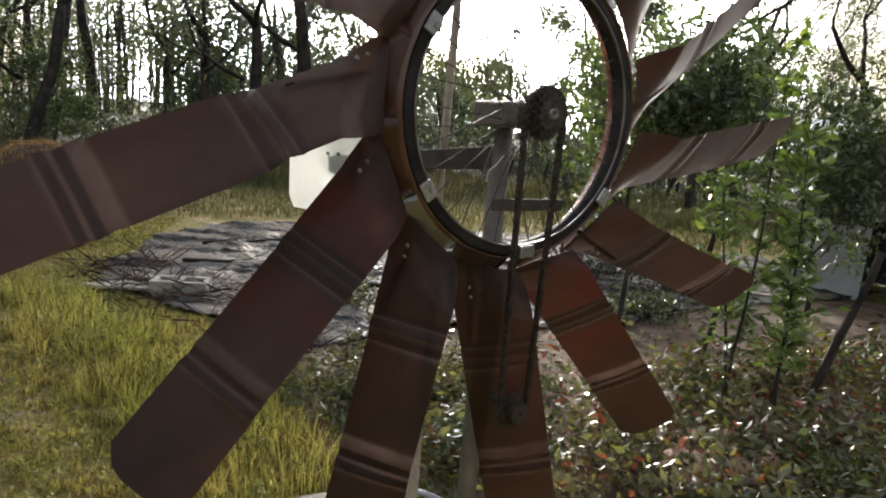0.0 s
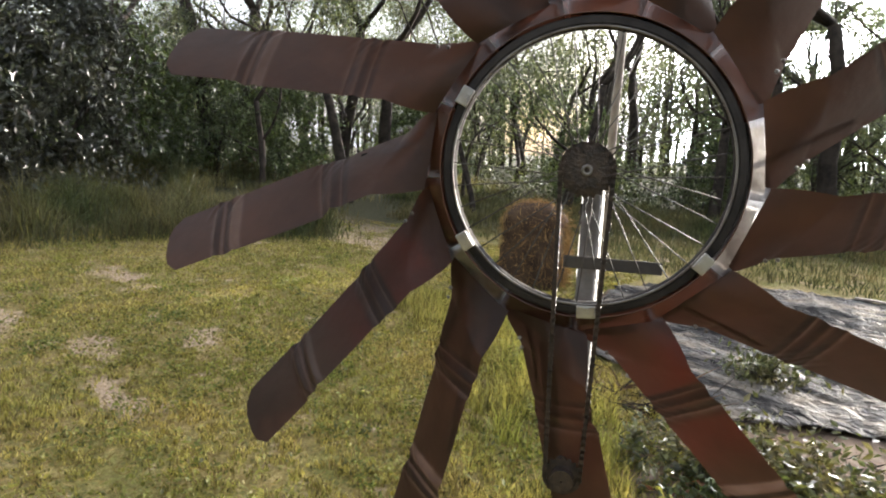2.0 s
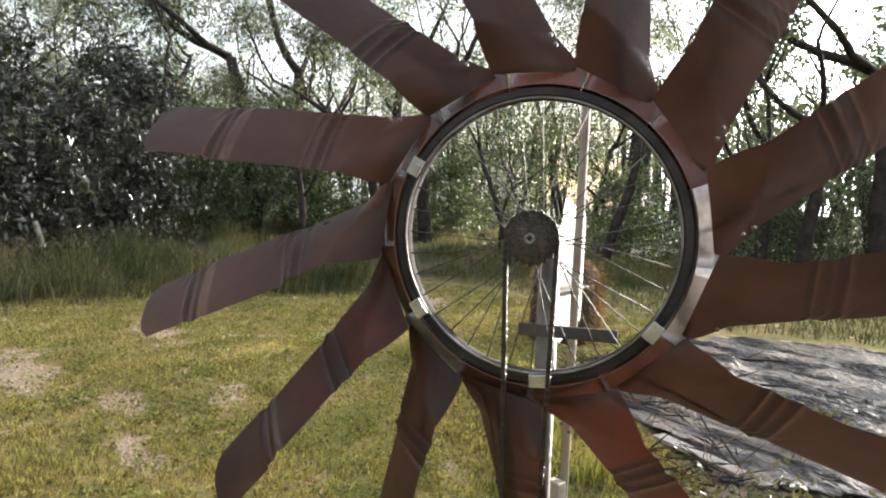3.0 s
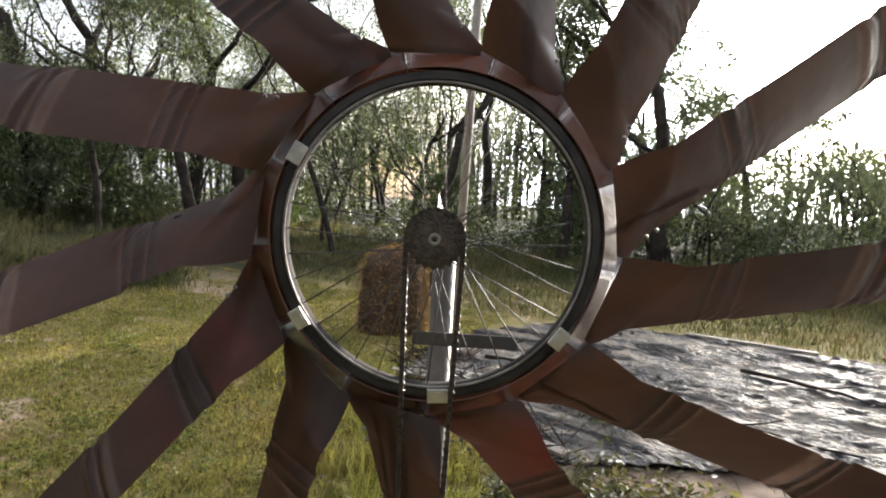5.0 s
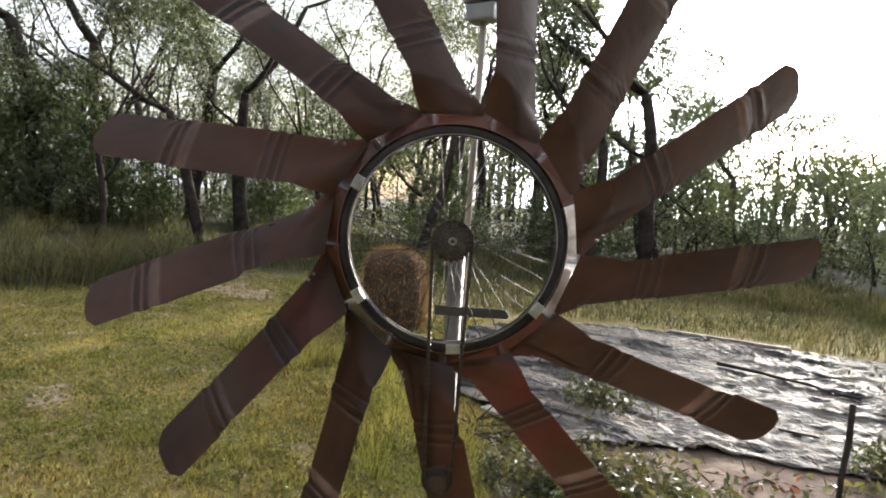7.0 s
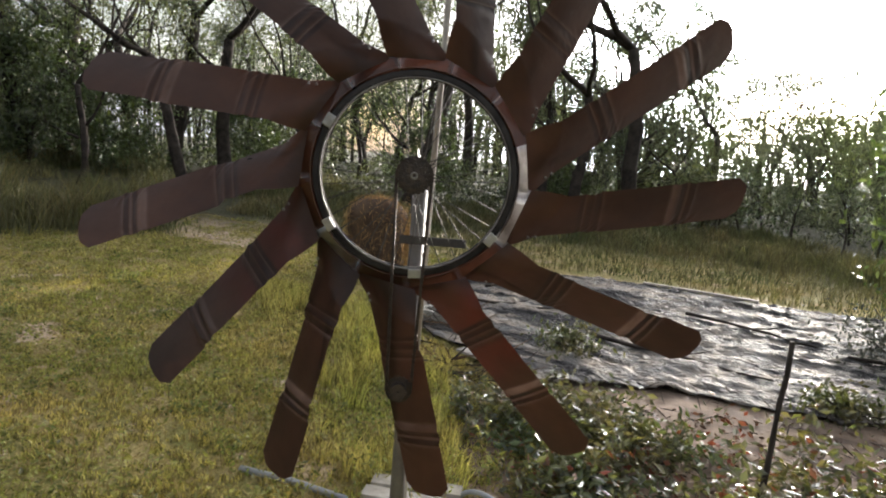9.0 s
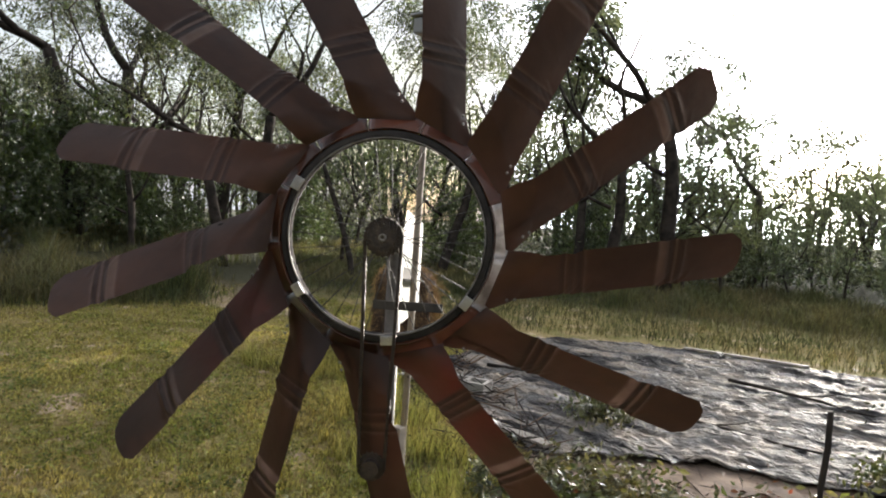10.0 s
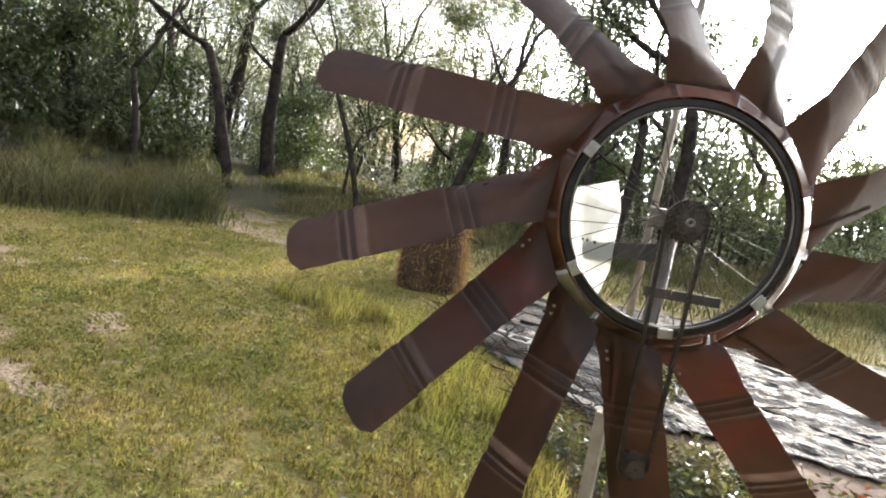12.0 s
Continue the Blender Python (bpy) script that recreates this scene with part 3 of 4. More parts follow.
def sprocket(r, y, teeth):
    bm = bmesh.new()
    pts = []
    for k in range(teeth * 2):
        w = 2 * math.pi * k / (teeth * 2)
        q = r + (0.0035 if k % 2 else -0.0025)
        pts.append((q * math.cos(w), q * math.sin(w)))
    a = [bm.verts.new((x, y - 0.0015, z)) for x, z in pts]
    b = [bm.verts.new((x, y + 0.0015, z)) for x, z in pts]
    bm.faces.new(a), bm.faces.new(b)
    for i in range(len(a)):
        j = (i + 1) % len(a)
        bm.faces.new((a[i], a[j], b[j], b[i]))
    return bm


for k in range(BLADES):
    build_blade(k)
hub = build_wheel()

# chain loop between the hub's sprocket and the lower one
DROP = 0.53


def build_chain():
    r0, r1 = 0.042, 0.030
    link = 0.0127
    path = [Vector((-r0, 0, -z)) * 1 + Vector(((r0 - r1) * z / DROP, 0, 0)) for z in np.arange(0, DROP, link)]
    path += [Vector((r1 * -math.cos(a), 0, -DROP - r1 * math.sin(a))) for a in np.arange(0, math.pi, link / r1)]
    path += [Vector((r1 + (r0 - r1) * z / DROP, 0, -DROP + z)) for z in np.arange(0, DROP, link)]
    path += [Vector((r0 * math.cos(a), 0, r0 * math.sin(a))) for a in np.arange(0, math.pi, link / r0)]
    bm = bmesh.new()
    for i, p in enumerate(path):
        q = path[(i + 1) % len(path)]
        d = q - p
        m = Matrix.Translation((p + q) / 2 + Vector((0, -0.052, 0))) @ d.to_track_quat("X", "Z").to_matrix().to_4x4()
        box(bm, (d.length * 1.05, 0.003, 0.007), (0, 0.003, 0), 0, m)
        box(bm, (d.length * 1.05, 0.003, 0.007), (0, -0.003, 0), 0, m)
        bmesh.ops.create_cone(bm, cap_ends=True, segments=6, radius1=0.0045, radius2=0.0045, depth=0.009, matrix=m @ Matrix.Translation((d.length / 2, 0, 0)) @ Matrix.Rotation(math.pi / 2, 4, "X"))
    part("chain", bm, M_CHAIN, windmill, "oily black bicycle chain loop", HEAD)


build_chain()
low = sprocket(0.032, -0.052, 18)
lathe(low, [(0.002, -0.075), (0.02, -0.075), (0.02, -0.058), (0.012, -0.03), (0.012, 0.03), (0.002, 0.03)], 20)
lower = part("lower_sprocket", low, M_CHAIN, windmill, "small dark drive sprocket", HEAD @ Matrix.Translation((0, 0, -DROP)))

# mast: steel post with a flat arm, head tube and boom
post = part("post", tubes("post", [([(0, 0, -0.05), (0.0, 0, 0.7), (0, 0, HUB_Z + 0.02)], [0.021, 0.020, 0.019])], M_POST, 14), None, windmill, "weathered grey steel post")
bm = box(bmesh.new(), (0.17, 0.006, 0.022), (0.055, 0.03, -0.165), 0.002)
part("arm", bm, M_DULL, windmill, "flat dark steel arm", HEAD)
bm = box(bmesh.new(), (0.05, 0.13, 0.045), (-0.005, 0.05, -0.005), 0.006)
part("axle_block", bm, M_POST, windmill, "", HEAD)
bm = box(bmesh.new(), (0.004, 0.75, 0.04), (-0.006, 0.46, -0.075), 0.001, pose(0, 0, 0, -6))
box(bm, (0.036, 0.75, 0.004), (0.014, 0.46, -0.093), 0.001, pose(0, 0, 0, -6))
part("boom", bm, M_DULL, windmill, "angle iron boom carrying the tail", HEAD)


def build_vane():
    out = [(0.0, 0.10), (0.10, 0.0), (0.68, 0.0), (0.72, 0.035), (0.72, 0.33), (0.69, 0.36), (0.09, 0.36), (0.0, 0.27)]
    bm = bmesh.new()
    a = [bm.verts.new((0, y, z)) for y, z in out]
    face = bm.faces.new(a)
    bmesh.ops.solidify(bm, geom=[face], thickness=0.004)
    bmesh.ops.bevel(bm, geom=bm.edges[:], offset=0.0009, segments=1, affect="EDGES")
    vane = part("tail_vane", bm, M_VANE, windmill, "white painted sheet metal tail vane", HEAD @ pose(-0.012, 0.40, -0.28, -4))
    for y in (0.22, 0.33, 0.40):
        bolt = bmesh.new()
        bmesh.ops.create_icosphere(bolt, subdivisions=1, radius=0.006, matrix=Matrix.Translation((-0.004, y, 0.17 + 0.02 * (y - 0.3))))
        part("bolt", bolt, M_STEEL, vane)


build_vane()


# ---- things beside the windmill ----
def build_pale_pole():
    pole = thing("lamp_pole", pose(-0.15, 0.26, 0), "pale thin pole with a small box lamp on top", "pole")
    part("stake", box(bmesh.new(), (0.034, 0.026, 0.95), (0, 0, 0.425), 0.003), M_TIMBER, pole, "pale weathered timber stake")
    part("tube", tubes("tube", [([(0.0, 0.02, 0.55), (0.012, 0.02, 1.5), (0.02, 0.02, 2.02)], [0.0095, 0.0095, 0.0095])], M_TIMBER, 10), None, pole, "pale grey tube")
    lamp = box(bmesh.new(), (0.085, 0.06, 0.045), (0.02, 0.02, 2.035), 0.006)
    box(lamp, (0.10, 0.075, 0.008), (0.02, 0.02, 2.065), 0.002)
    part("lamp", lamp, M_PLASTIC, pole, "grey box lamp")


build_pale_pole()


def build_pallet():
    base = thing("timber_base", pose(-0.42, 0.72, 0, 0, 0, 24), "low base of weathered pale timber planks on the ground", "platform")
    rng = random.Random(3)
    for i in range(4):
        part("plank", box(bmesh.new(), (0.42 + rng.uniform(-0.03, 0.03), 0.085, 0.02), (0, -0.18 + i * 0.115, 0.085), 0.003, pose(0, 0, 0, 0, 0, rng.uniform(-2, 2))), M_TIMBER, base)
    for x in (-0.17, 0.17):
        part("bearer", box(bmesh.new(), (0.045, 0.48, 0.07), (x, 0, 0.037), 0.003), M_TIMBER, base)
    pipe = [(-0.03 + 0.2 * math.cos(a) + 0.25, 0.0, 0.02 + 0.13 * math.sin(a)) for a in np.linspace(0, math.pi, 14)]
    hoop = tagged(new("pipe_hoop", tubes("pipe_hoop", [(pipe, [0.011] * 14)], M_PLASTIC, 8)), "bent grey pipe hoop beside the timber base", "pipe")
    hoop.matrix_basis = pose(-0.35, 0.95, lift(-0.1, 0.95), 0, 0, -15)


build_pallet()


def build_stake(x, y, h, r, tilt, way, label, material=M_BARK):
    rng = random.Random(int(x * 100 + y * 10))
    n = 7
    path = [(0.012 * rng.uniform(-1, 1), 0.012 * rng.uniform(-1, 1), -0.1 + (h + 0.1) * i / (n - 1)) for i in range(n)]
    ob = new("garden_stake", tubes("garden_stake", [(path, [r * (1.05 - 0.25 * i / n) * rng.uniform(0.93, 1.07) for i in range(n)])], material, 9))
    ob.matrix_basis = pose(x, y, lift(x, y)) @ Matrix.Rotation(radians(tilt), 4, Vector((math.cos(radians(way)), math.sin(radians(way)), 0)))
    return tagged(ob, label, "stake", "garden stakes")


build_stake(0.74, 1.85, 0.82, 0.014, 2, 90, "thin upright dark wooden garden stake")
build_stake(1.62, 2.85, 0.42, 0.024, 12, 90, "short leaning wooden garden stake")
build_stake(1.97, 2.2, 0.98, 0.024, 15, 95, "bark-covered leaning wooden garden stake")
build_stake(2.6, 2.3, 0.7, 0.022, 4, 95, "dark wooden stake in the weeds")


def grow(rng, start, way, length, radius, depth, segs, tips, kink=0.22, spread=0.6, rise=0.12, shrink=0.72, kids=(2, 3)):
    """Limbs that bend, fork and taper; collects the twig ends."""
    n = 5
    path, radii = [start], [radius]
    d, p = way.normalized(), start
    for i in range(n):
        d = (d + Vector((rng.uniform(-kink, kink), rng.uniform(-kink, kink), rng.uniform(-kink, kink) + rise))).normalized()
        p = p + d * length / n
        path.append(p)
        radii.append(radius * (1 - 0.42 * (i + 1) / n))
        if depth <= 1:
            tips.append((p, d))
    segs.append((path, radii))
    if depth > 0:
        for c in range(rng.randint(*kids)):
            w = rng.uniform(0, 2 * math.pi)
            side = d.orthogonal()
            side.rotate(Matrix.Rotation(w, 3, d))
            at = path[-1] if c == 0 else path[rng.randint(3, n)]
            grow(rng, at, d + side * spread * rng.uniform(0.6, 1.3), length * shrink * rng.uniform(0.75, 1.15), radii[-1] * (0.85 if c == 0 else 0.65), depth - 1, segs, tips, kink, spread, rise, shrink, kids)


def tree_meshes(seed, height, trunk, radius, leaf_count, leaf, material, clump=0.35, low=0, depth=4, kids=(2, 3), slim=0.3):
    rng, nrg = random.Random(seed), np.random.default_rng(seed)
    segs, tips = [], []
    grow(rng, Vector((0, 0, -0.15)), Vector((rng.uniform(-0.12, 0.12), rng.uniform(-0.12, 0.12), 1)), trunk, radius, depth, segs, tips, 0.19, 0.72, 0.09, 0.70, kids)
    for _ in range(low):
        a, h = rng.uniform(0, 6.28), rng.uniform(0.3, 0.9) * trunk
        grow(rng, Vector((0, 0, h)), Vector((math.cos(a), math.sin(a), 0.5)), trunk * 0.35, radius * 0.3, 2, segs, tips, 0.2, 0.6, 0.1)
    top = max(p.z for p, _ in tips)
    k = height / top
    segs = [([v * k for v in p], r) for p, r in segs]
    keep = [t for t in tips if rng.random() < 0.85]
    places = []
    per = max(1, leaf_count // len(keep))
    for p, d in keep:
        c = np.array(p * k)
        for _ in range(3):      # small sprays of leaves that hang round each twig
            spray = c + nrg.normal(size=3) * clump * 0.8
            count = int(per / 3 * rng.uniform(0.1, 2.0))
            places.append(spray + nrg.normal(size=(count, 3)) * clump * rng.uniform(0.22, 0.5) * np.array([1, 1, 0.8]))
    return tubes("trunk", segs, M_BARK, 7, 0.06), leaves_mesh("crown", np.concatenate(places), leaf, material, nrg, slim)


def tree(kinds, i, x, y, turn, scale, label, group, name="gum_tree", lean=0.0):
    t = thing(name, pose(x, y, lift(x, y) if abs(x) < 40 else 0, lean, 0, turn) @ Matrix.Scale(scale, 4), label, "tree", group)
    part("trunk", kinds[i][0], None, t)
    part("crown", kinds[i][1], None, t)
    return t


GUMS = [tree_meshes(11 + i, (9.5, 8.0, 10.5, 8.5, 7.0)[i], (3.4, 2.6, 3.8, 2.4, 2.0)[i], (0.20, 0.16, 0.23, 0.16, 0.12)[i], 6400, 0.135, M_LEAF, 0.36, 1, 5, (2, 2), 0.27) for i in range(5)]
THIN = [tree_meshes(31 + i, (6.0, 5.0, 6.8)[i], (2.4, 2.0, 2.6)[i], (0.07, 0.06, 0.08)[i], 2900, 0.105, M_LEAF, 0.26, 3, 4, (2, 2), 0.3) for i in range(3)]


def build_forest():
    rng = random.Random(77)
    # the trees that stand out: place, kind, scale
    near = [(-11.4, 7.25, 0, 0.75, 5), (-12.4, 5.5, 4, 0.8, 0), (-13.0, 9.6, 2, 0.9, 0), (-9.4, 12.6, 3, 0.95, 0), (-14.5, 3.2, 1, 1.0, 0), (-6.2, 14.4, 1, 1.0, 0),
            (-4.6, 17.0, 0, 0.9, 0), (-2.9, 19.5, 2, 0.7, 0), (7.4, 17.0, 2, 0.8, 0), (-16.0, 7.0, 2, 1.1, 0), (5.2, 12.6, 1, 0.9, 0), (-11.0, 15.4, 3, 1.1, 0)]
    for x, y, k, s, lean in near:
        tree(GUMS, k, x, y, rng.uniform(0, 360), s, "tall grey-barked gum tree with a sparse open crown", "forest trees", lean=lean)
    spots = [(x, y) for x, y, *_ in near]
    made = 0
    while made < 112:
        a, r = radians(rng.uniform(-48, 108) if rng.random() < 0.6 else rng.uniform(40, 108)), 13 + 25 * rng.random() ** 0.8
        x, y = -math.sin(a) * r, math.cos(a) * r
        if x > 3 and r < 16 or min(math.hypot(x - u, y - v) for u, v in spots) < 1.5:
            continue
        spots.append((x, y))
        made += 1
        if rng.random() < 0.55:
            tree(THIN, rng.randrange(3), x, y, rng.uniform(0, 360), rng.uniform(0.7, 1.25), "slender young gum tree among the forest trees", "forest trees")
        else:
            tree(GUMS, rng.randrange(5), x, y, rng.uniform(0, 360), rng.uniform(0.75, 1.2), "grey-barked gum tree with a sparse open crown", "forest trees")


build_forest()


def build_treeline():
    """The lower trees that close the clearing on the sunny side."""
    rng = random.Random(91)
    spots = []
    while len(spots) < 74:
        a, r = rng.uniform(-24, 26), rng.uniform(15.0, 31)
        x, y = -math.sin(radians(a)) * r, math.cos(radians(a)) * r
        if spots and min(math.hypot(x - u, y - v) for u, v in spots) < 0.8:
            continue
        spots.append((x, y))
        low = -13 < a < 7.5
        scale = rng.uniform(0.40, 0.58) if low else rng.uniform(0.65, 1.2)
        tree(THIN, rng.randrange(3), x, y, rng.uniform(0, 360), scale * r / 21, "slender young gum tree at the clearing's edge", "forest trees")


build_treeline()


def build_unseen_woods():
    """The same open forest, unseen, added behind the camera to dim the blades' reflections."""
    rng = random.Random(131)
    spots = []
    while len(spots) < 46:
        a, r = radians(rng.uniform(114, 308)), rng.uniform(9.5, 24)
        x, y = -math.sin(a) * r, math.cos(a) * r
        if spots and min(math.hypot(x - u, y - v) for u, v in spots) < 1.5:
            continue
        spots.append((x, y))
        kinds = GUMS if rng.random() < 0.6 else THIN
        tree(kinds, rng.randrange(len(kinds)), x, y, rng.uniform(0, 360), rng.uniform(0.8, 1.2), "grey-barked gum tree with a sparse open crown", "forest trees")


build_unseen_woods()


def build_understorey():
    """Low scrub between the trunks, unseen scrub behind the camera, and the woods beyond them."""
    rng = np.random.default_rng(5)
    places, stems = [], []
    for _ in range(520):
        a, r = math.radians(rng.uniform(-50, 110)), rng.uniform(16, 44)
        c = np.array([-math.sin(a) * r, math.cos(a) * r, 0])
        h, w = rng.uniform(0.6, 2.4), rng.uniform(0.5, 1.3)
        for _ in range(12):
            q = rng.normal(size=3) * np.array([w * 0.5, w * 0.5, h * 0.28]) + np.array([0, 0, h * 0.55])
            q[2] = abs(q[2])
            places.append(c + q + rng.normal(size=(26, 3)) * 0.13)
    # unseen scrub added behind the camera to hold back low sky light
    for _ in range(260):
        a, r = math.radians(rng.uniform(114, 308)), rng.uniform(10, 26)
        c = np.array([-math.sin(a) * r, math.cos(a) * r, 0])
        h, w = rng.uniform(1.0, 3.4), rng.uniform(0.7, 1.5)
        for _ in range(12):
            q = rng.normal(size=3) * np.array([w * 0.5, w * 0.5, h * 0.28]) + np.array([0, 0, h * 0.55])
            q[2] = abs(q[2])
            places.append(c + q + rng.normal(size=(26, 3)) * 0.16)
    tagged(new("scrub", leaves_mesh("scrub", np.concatenate(places), 0.13, M_LEAF, rng, 0.35)), "dense low scrub under the forest trees", "bushes", kind="stuff")
    places = []
    for _ in range(520):
        a, r = math.radians(rng.uniform(-62, 122)), rng.uniform(42, 75)
        c = np.array([-math.sin(a) * r, math.cos(a) * r, 0])
        tall = 1.5 if a > 0.38 else 1.0
        h, w = rng.uniform(5, 9.5) * tall, rng.uniform(1.2, 2.6) * tall
        stems.append(([c, c + np.array([rng.normal() * 0.5, rng.normal() * 0.5, h * 0.8])], [0.13, 0.05]))
        for _ in range(16):
            q = rng.normal(size=3) * np.array([w * 0.6, w * 0.6, h * 0.25]) + np.array([0, 0, h * 0.62])
            q[2] = abs(q[2])
            places.append(c + q + rng.normal(size=(22, 3)) * 0.35)
    woods = tagged(new("far_woods", leaves_mesh("far_woods", np.concatenate(places), 0.34, M_LEAF, rng, 0.4)), "far open woodland behind the clearing", "woods", kind="stuff")
    part("far_trunks", tubes("far_trunks", stems, M_BARK, 5), None, woods)


build_understorey()


def build_bush():
    """The big dark bushes at the forest's edge, leafy down to the ground, and the greener ones among the trees."""
    wood, _ = tree_meshes(61, 3.6, 0.5, 0.06, 200, 0.17, M_LEAF_DARK, 0.36, 7, 4, (2, 3), 0.4)

    def foliage(seed, wide, high, sprays, leaf, material):
        rng = np.random.default_rng(seed)
        places = []
        for _ in range(sprays):
            z = high * rng.uniform(0.04, 1.0)
            r = wide * math.sqrt(max(0.05, 1 - (z / high) ** 2)) * math.sqrt(rng.random())
            a = rng.uniform(0, 6.28)
            c = np.array([r * math.cos(a), r * math.sin(a), z]) + rng.normal(size=3) * 0.25
            c[2] = abs(c[2])
            places.append(c + rng.normal(size=(int(rng.uniform(30, 110)), 3)) * rng.uniform(0.12, 0.3))
        P = np.concatenate(places)
        P[:, 2] = np.abs(P[:, 2])
        return leaves_mesh("foliage", P, leaf, material, rng, 0.36)

    dark = foliage(4, 1.7, 4.0, 150, 0.16, M_LEAF_DARK)
    for x, y, s, w in ((-13.0, 1.9, 0.95, 20), (-12.8, -0.3, 1.0, 140), (-14.0, -2.6, 1.1, 260)):
        t = thing("large_bush", pose(x, y, lift(x, y), 0, 0, w) @ Matrix.Scale(s, 4), "large dense dark-leaved bush at the forest edge", "bush", "dark bushes")
        part("stem", wood, None, t)
        part("foliage", dark, None, t)
    green = foliage(9, 1.5, 2.8, 110, 0.13, M_GARDEN)
    for x, y, s, w in ((-14.2, 5.3, 1.1, 30), (-14.8, 7.4, 0.9, 200), (-13.6, 11.0, 0.8, 80), (-16.5, 4.0, 1.3, 310), (-10.2, 14.8, 0.9, 15), (-6.8, 16.6, 0.9, 100)):
        t = thing("green_bush", pose(x, y, lift(x, y), 0, 0, w) @ Matrix.Scale(s, 4), "green leafy bush among the forest trunks", "bush", "green bushes")
        part("stem", wood, None, t)
        part("foliage", green, None, t)


build_bush()


# ---- grass and weeds ----
def scatter(rng, n, poly, keep=None):
    xs, ys = [p[0] for p in poly], [p[1] for p in poly]
    out = []
    while len(out) < n:
        x, y = rng.uniform(min(xs), max(xs)), rng.uniform(min(ys), max(ys))
        if inside(poly, x, y) and (keep is None or keep(x, y)):
            out.append((x, y, lift(x, y)))
    return out


LAWN = [(-10.5, -4.0), (-0.2, 0.2), (0.2, 1.6), (-1.2, 2.6), (-2.9, 3.6), (-3.4, 6.6), (-9.5, 6.5)]
BED = [(-0.6, 1.7), (0.1, 0.9), (1.0, 0.7), (3.2, 0.5), (4.2, 2.2), (3.4, 3.5), (2.2, 2.9), (1.2, 2.45), (0.3, 2.2), (-0.4, 2.2)]


def bare(x, y):
    return sandy(x, y) + 0.5 * noise.noise((x * 2.1, y * 2.1, 2)) + 0.25 * noise.noise((x * 0.6, y * 0.6, 21)) > 0.36


def clump(x, y):
    """How thick the turf is: matted tufts a hand's width across, with worn gaps between."""
    return min(1.0, max(0.06, 0.5 + 0.7 * noise.noise((x * 3.1, y * 3.1, 41)) + 1.5 * noise.noise((x * 12, y * 12, 43))))


def build_grass():
    rng = np.random.default_rng(8)
    spots = scatter(rng, 135000, LAWN, lambda x, y: rng.random() < min(1.0, 3.2 / math.hypot(x, y)) and (not bare(x, y) or rng.random() < 0.15) and rng.random() < clump(x, y))
    h = [(0.35 + 0.75 * clump(x, y)) * (0.016 + 0.028 * max(0, noise.noise((x * 0.8, y * 0.8, 4)) + 0.35) + 0.018 * rng.random()) * (1 + 0.7 * min(1, max(0, (x + 3.2) / 2.5)) * min(1, max(0, (y + 0.2) / 1.5))) for x, y, _ in spots]
    tagged(new("lawn_grass", grass_mesh("lawn_grass", spots, h, 0.0046, M_GRASS, rng, 0.8)), "short dry green lawn grass", "grass", kind="stuff")
    thatch = scatter(rng, 60000, LAWN, lambda x, y: rng.random() < min(1.0, 3.2 / math.hypot(x, y)))
    tagged(new("dry_thatch", leaves_mesh("dry_thatch", [(x, y, z + 0.012 + 0.02 * rng.random()) for x, y, z in thatch], 0.045, M_THATCH, rng, 0.09, -0.1)), "dry pale grass stalks lying in the lawn", "grass", kind="stuff")
    places = []
    for x, y, z in scatter(rng, 1300, LAWN, lambda x, y: rng.random() < min(1.0, 4.0 / math.hypot(x, y)) and noise.noise((x * 1.4, y * 1.4, 51)) > -0.15):
        m = int(rng.uniform(10, 42))
        places.append(np.array([x, y, z + 0.015]) + np.abs(rng.normal(size=(m, 3))) * np.array([0, 0, 0.028]) + rng.normal(size=(m, 3)) * np.array([0.05, 0.05, 0]))
    tagged(new("lawn_weeds", leaves_mesh("lawn_weeds", np.concatenate(places), 0.028, M_LAWN_WEED, rng, 0.5, -0.2)), "flat green weeds in the lawn", "weeds", kind="stuff")
    stems, heads = [], []
    for x, y, z in scatter(rng, 120, [(-2.6, 0.2), (-1.2, -0.6), (-0.3, 0.3), (-0.2, 1.6), (-1.6, 2.4), (-2.9, 2.2)]):
        h, a = rng.uniform(0.12, 0.34), rng.uniform(0, 6.28)
        lean = np.array([math.cos(a), math.sin(a), 0]) * h * 0.2
        foot = np.array([x, y, z])
        stems.append(([foot, foot + np.array([0, 0, h * 0.5]) + lean * 0.3, foot + np.array([0, 0, h]) + lean], [0.0022, 0.0018, 0.001]))
        for q in np.linspace(0.25, 1.0, 9):
            heads.append(foot + np.array([0, 0, h * q]) + lean * q * q + rng.normal(size=(3, 3)) * 0.012)
    herbs = tagged(new("seeding_herbs", leaves_mesh("seeding_herbs", np.concatenate(heads), 0.032, M_LAWN_WEED, rng, 0.35, -0.3)), "tall pale seeding herbs in the lawn", "weeds", kind="stuff")
    part("herb_stems", tubes("herb_stems", stems, M_THATCH, 4), None, herbs)
    # longer tufts along the sheet's edge and round the bale
    edge = [(-4.6, 3.2), (-2.8, 3.3), (-1.2, 2.2), (-0.3, 1.0), (-0.9, 0.7), (-2.6, 2.3), (-4.2, 2.6)]
    spots = scatter(rng, 6500, edge, lambda x, y: noise.noise((x * 2.2, y * 2.2, 31)) > -0.05)
    tagged(new("long_grass", grass_mesh("long_grass", spots, rng.uniform(0.06, 0.24, len(spots)), 0.004, M_GRASS, rng, 0.7)), "longer seeding grass beside the plastic sheet", "grass", kind="stuff")
    # tussocks that run together into mounds before the forest
    places, hs = [], []
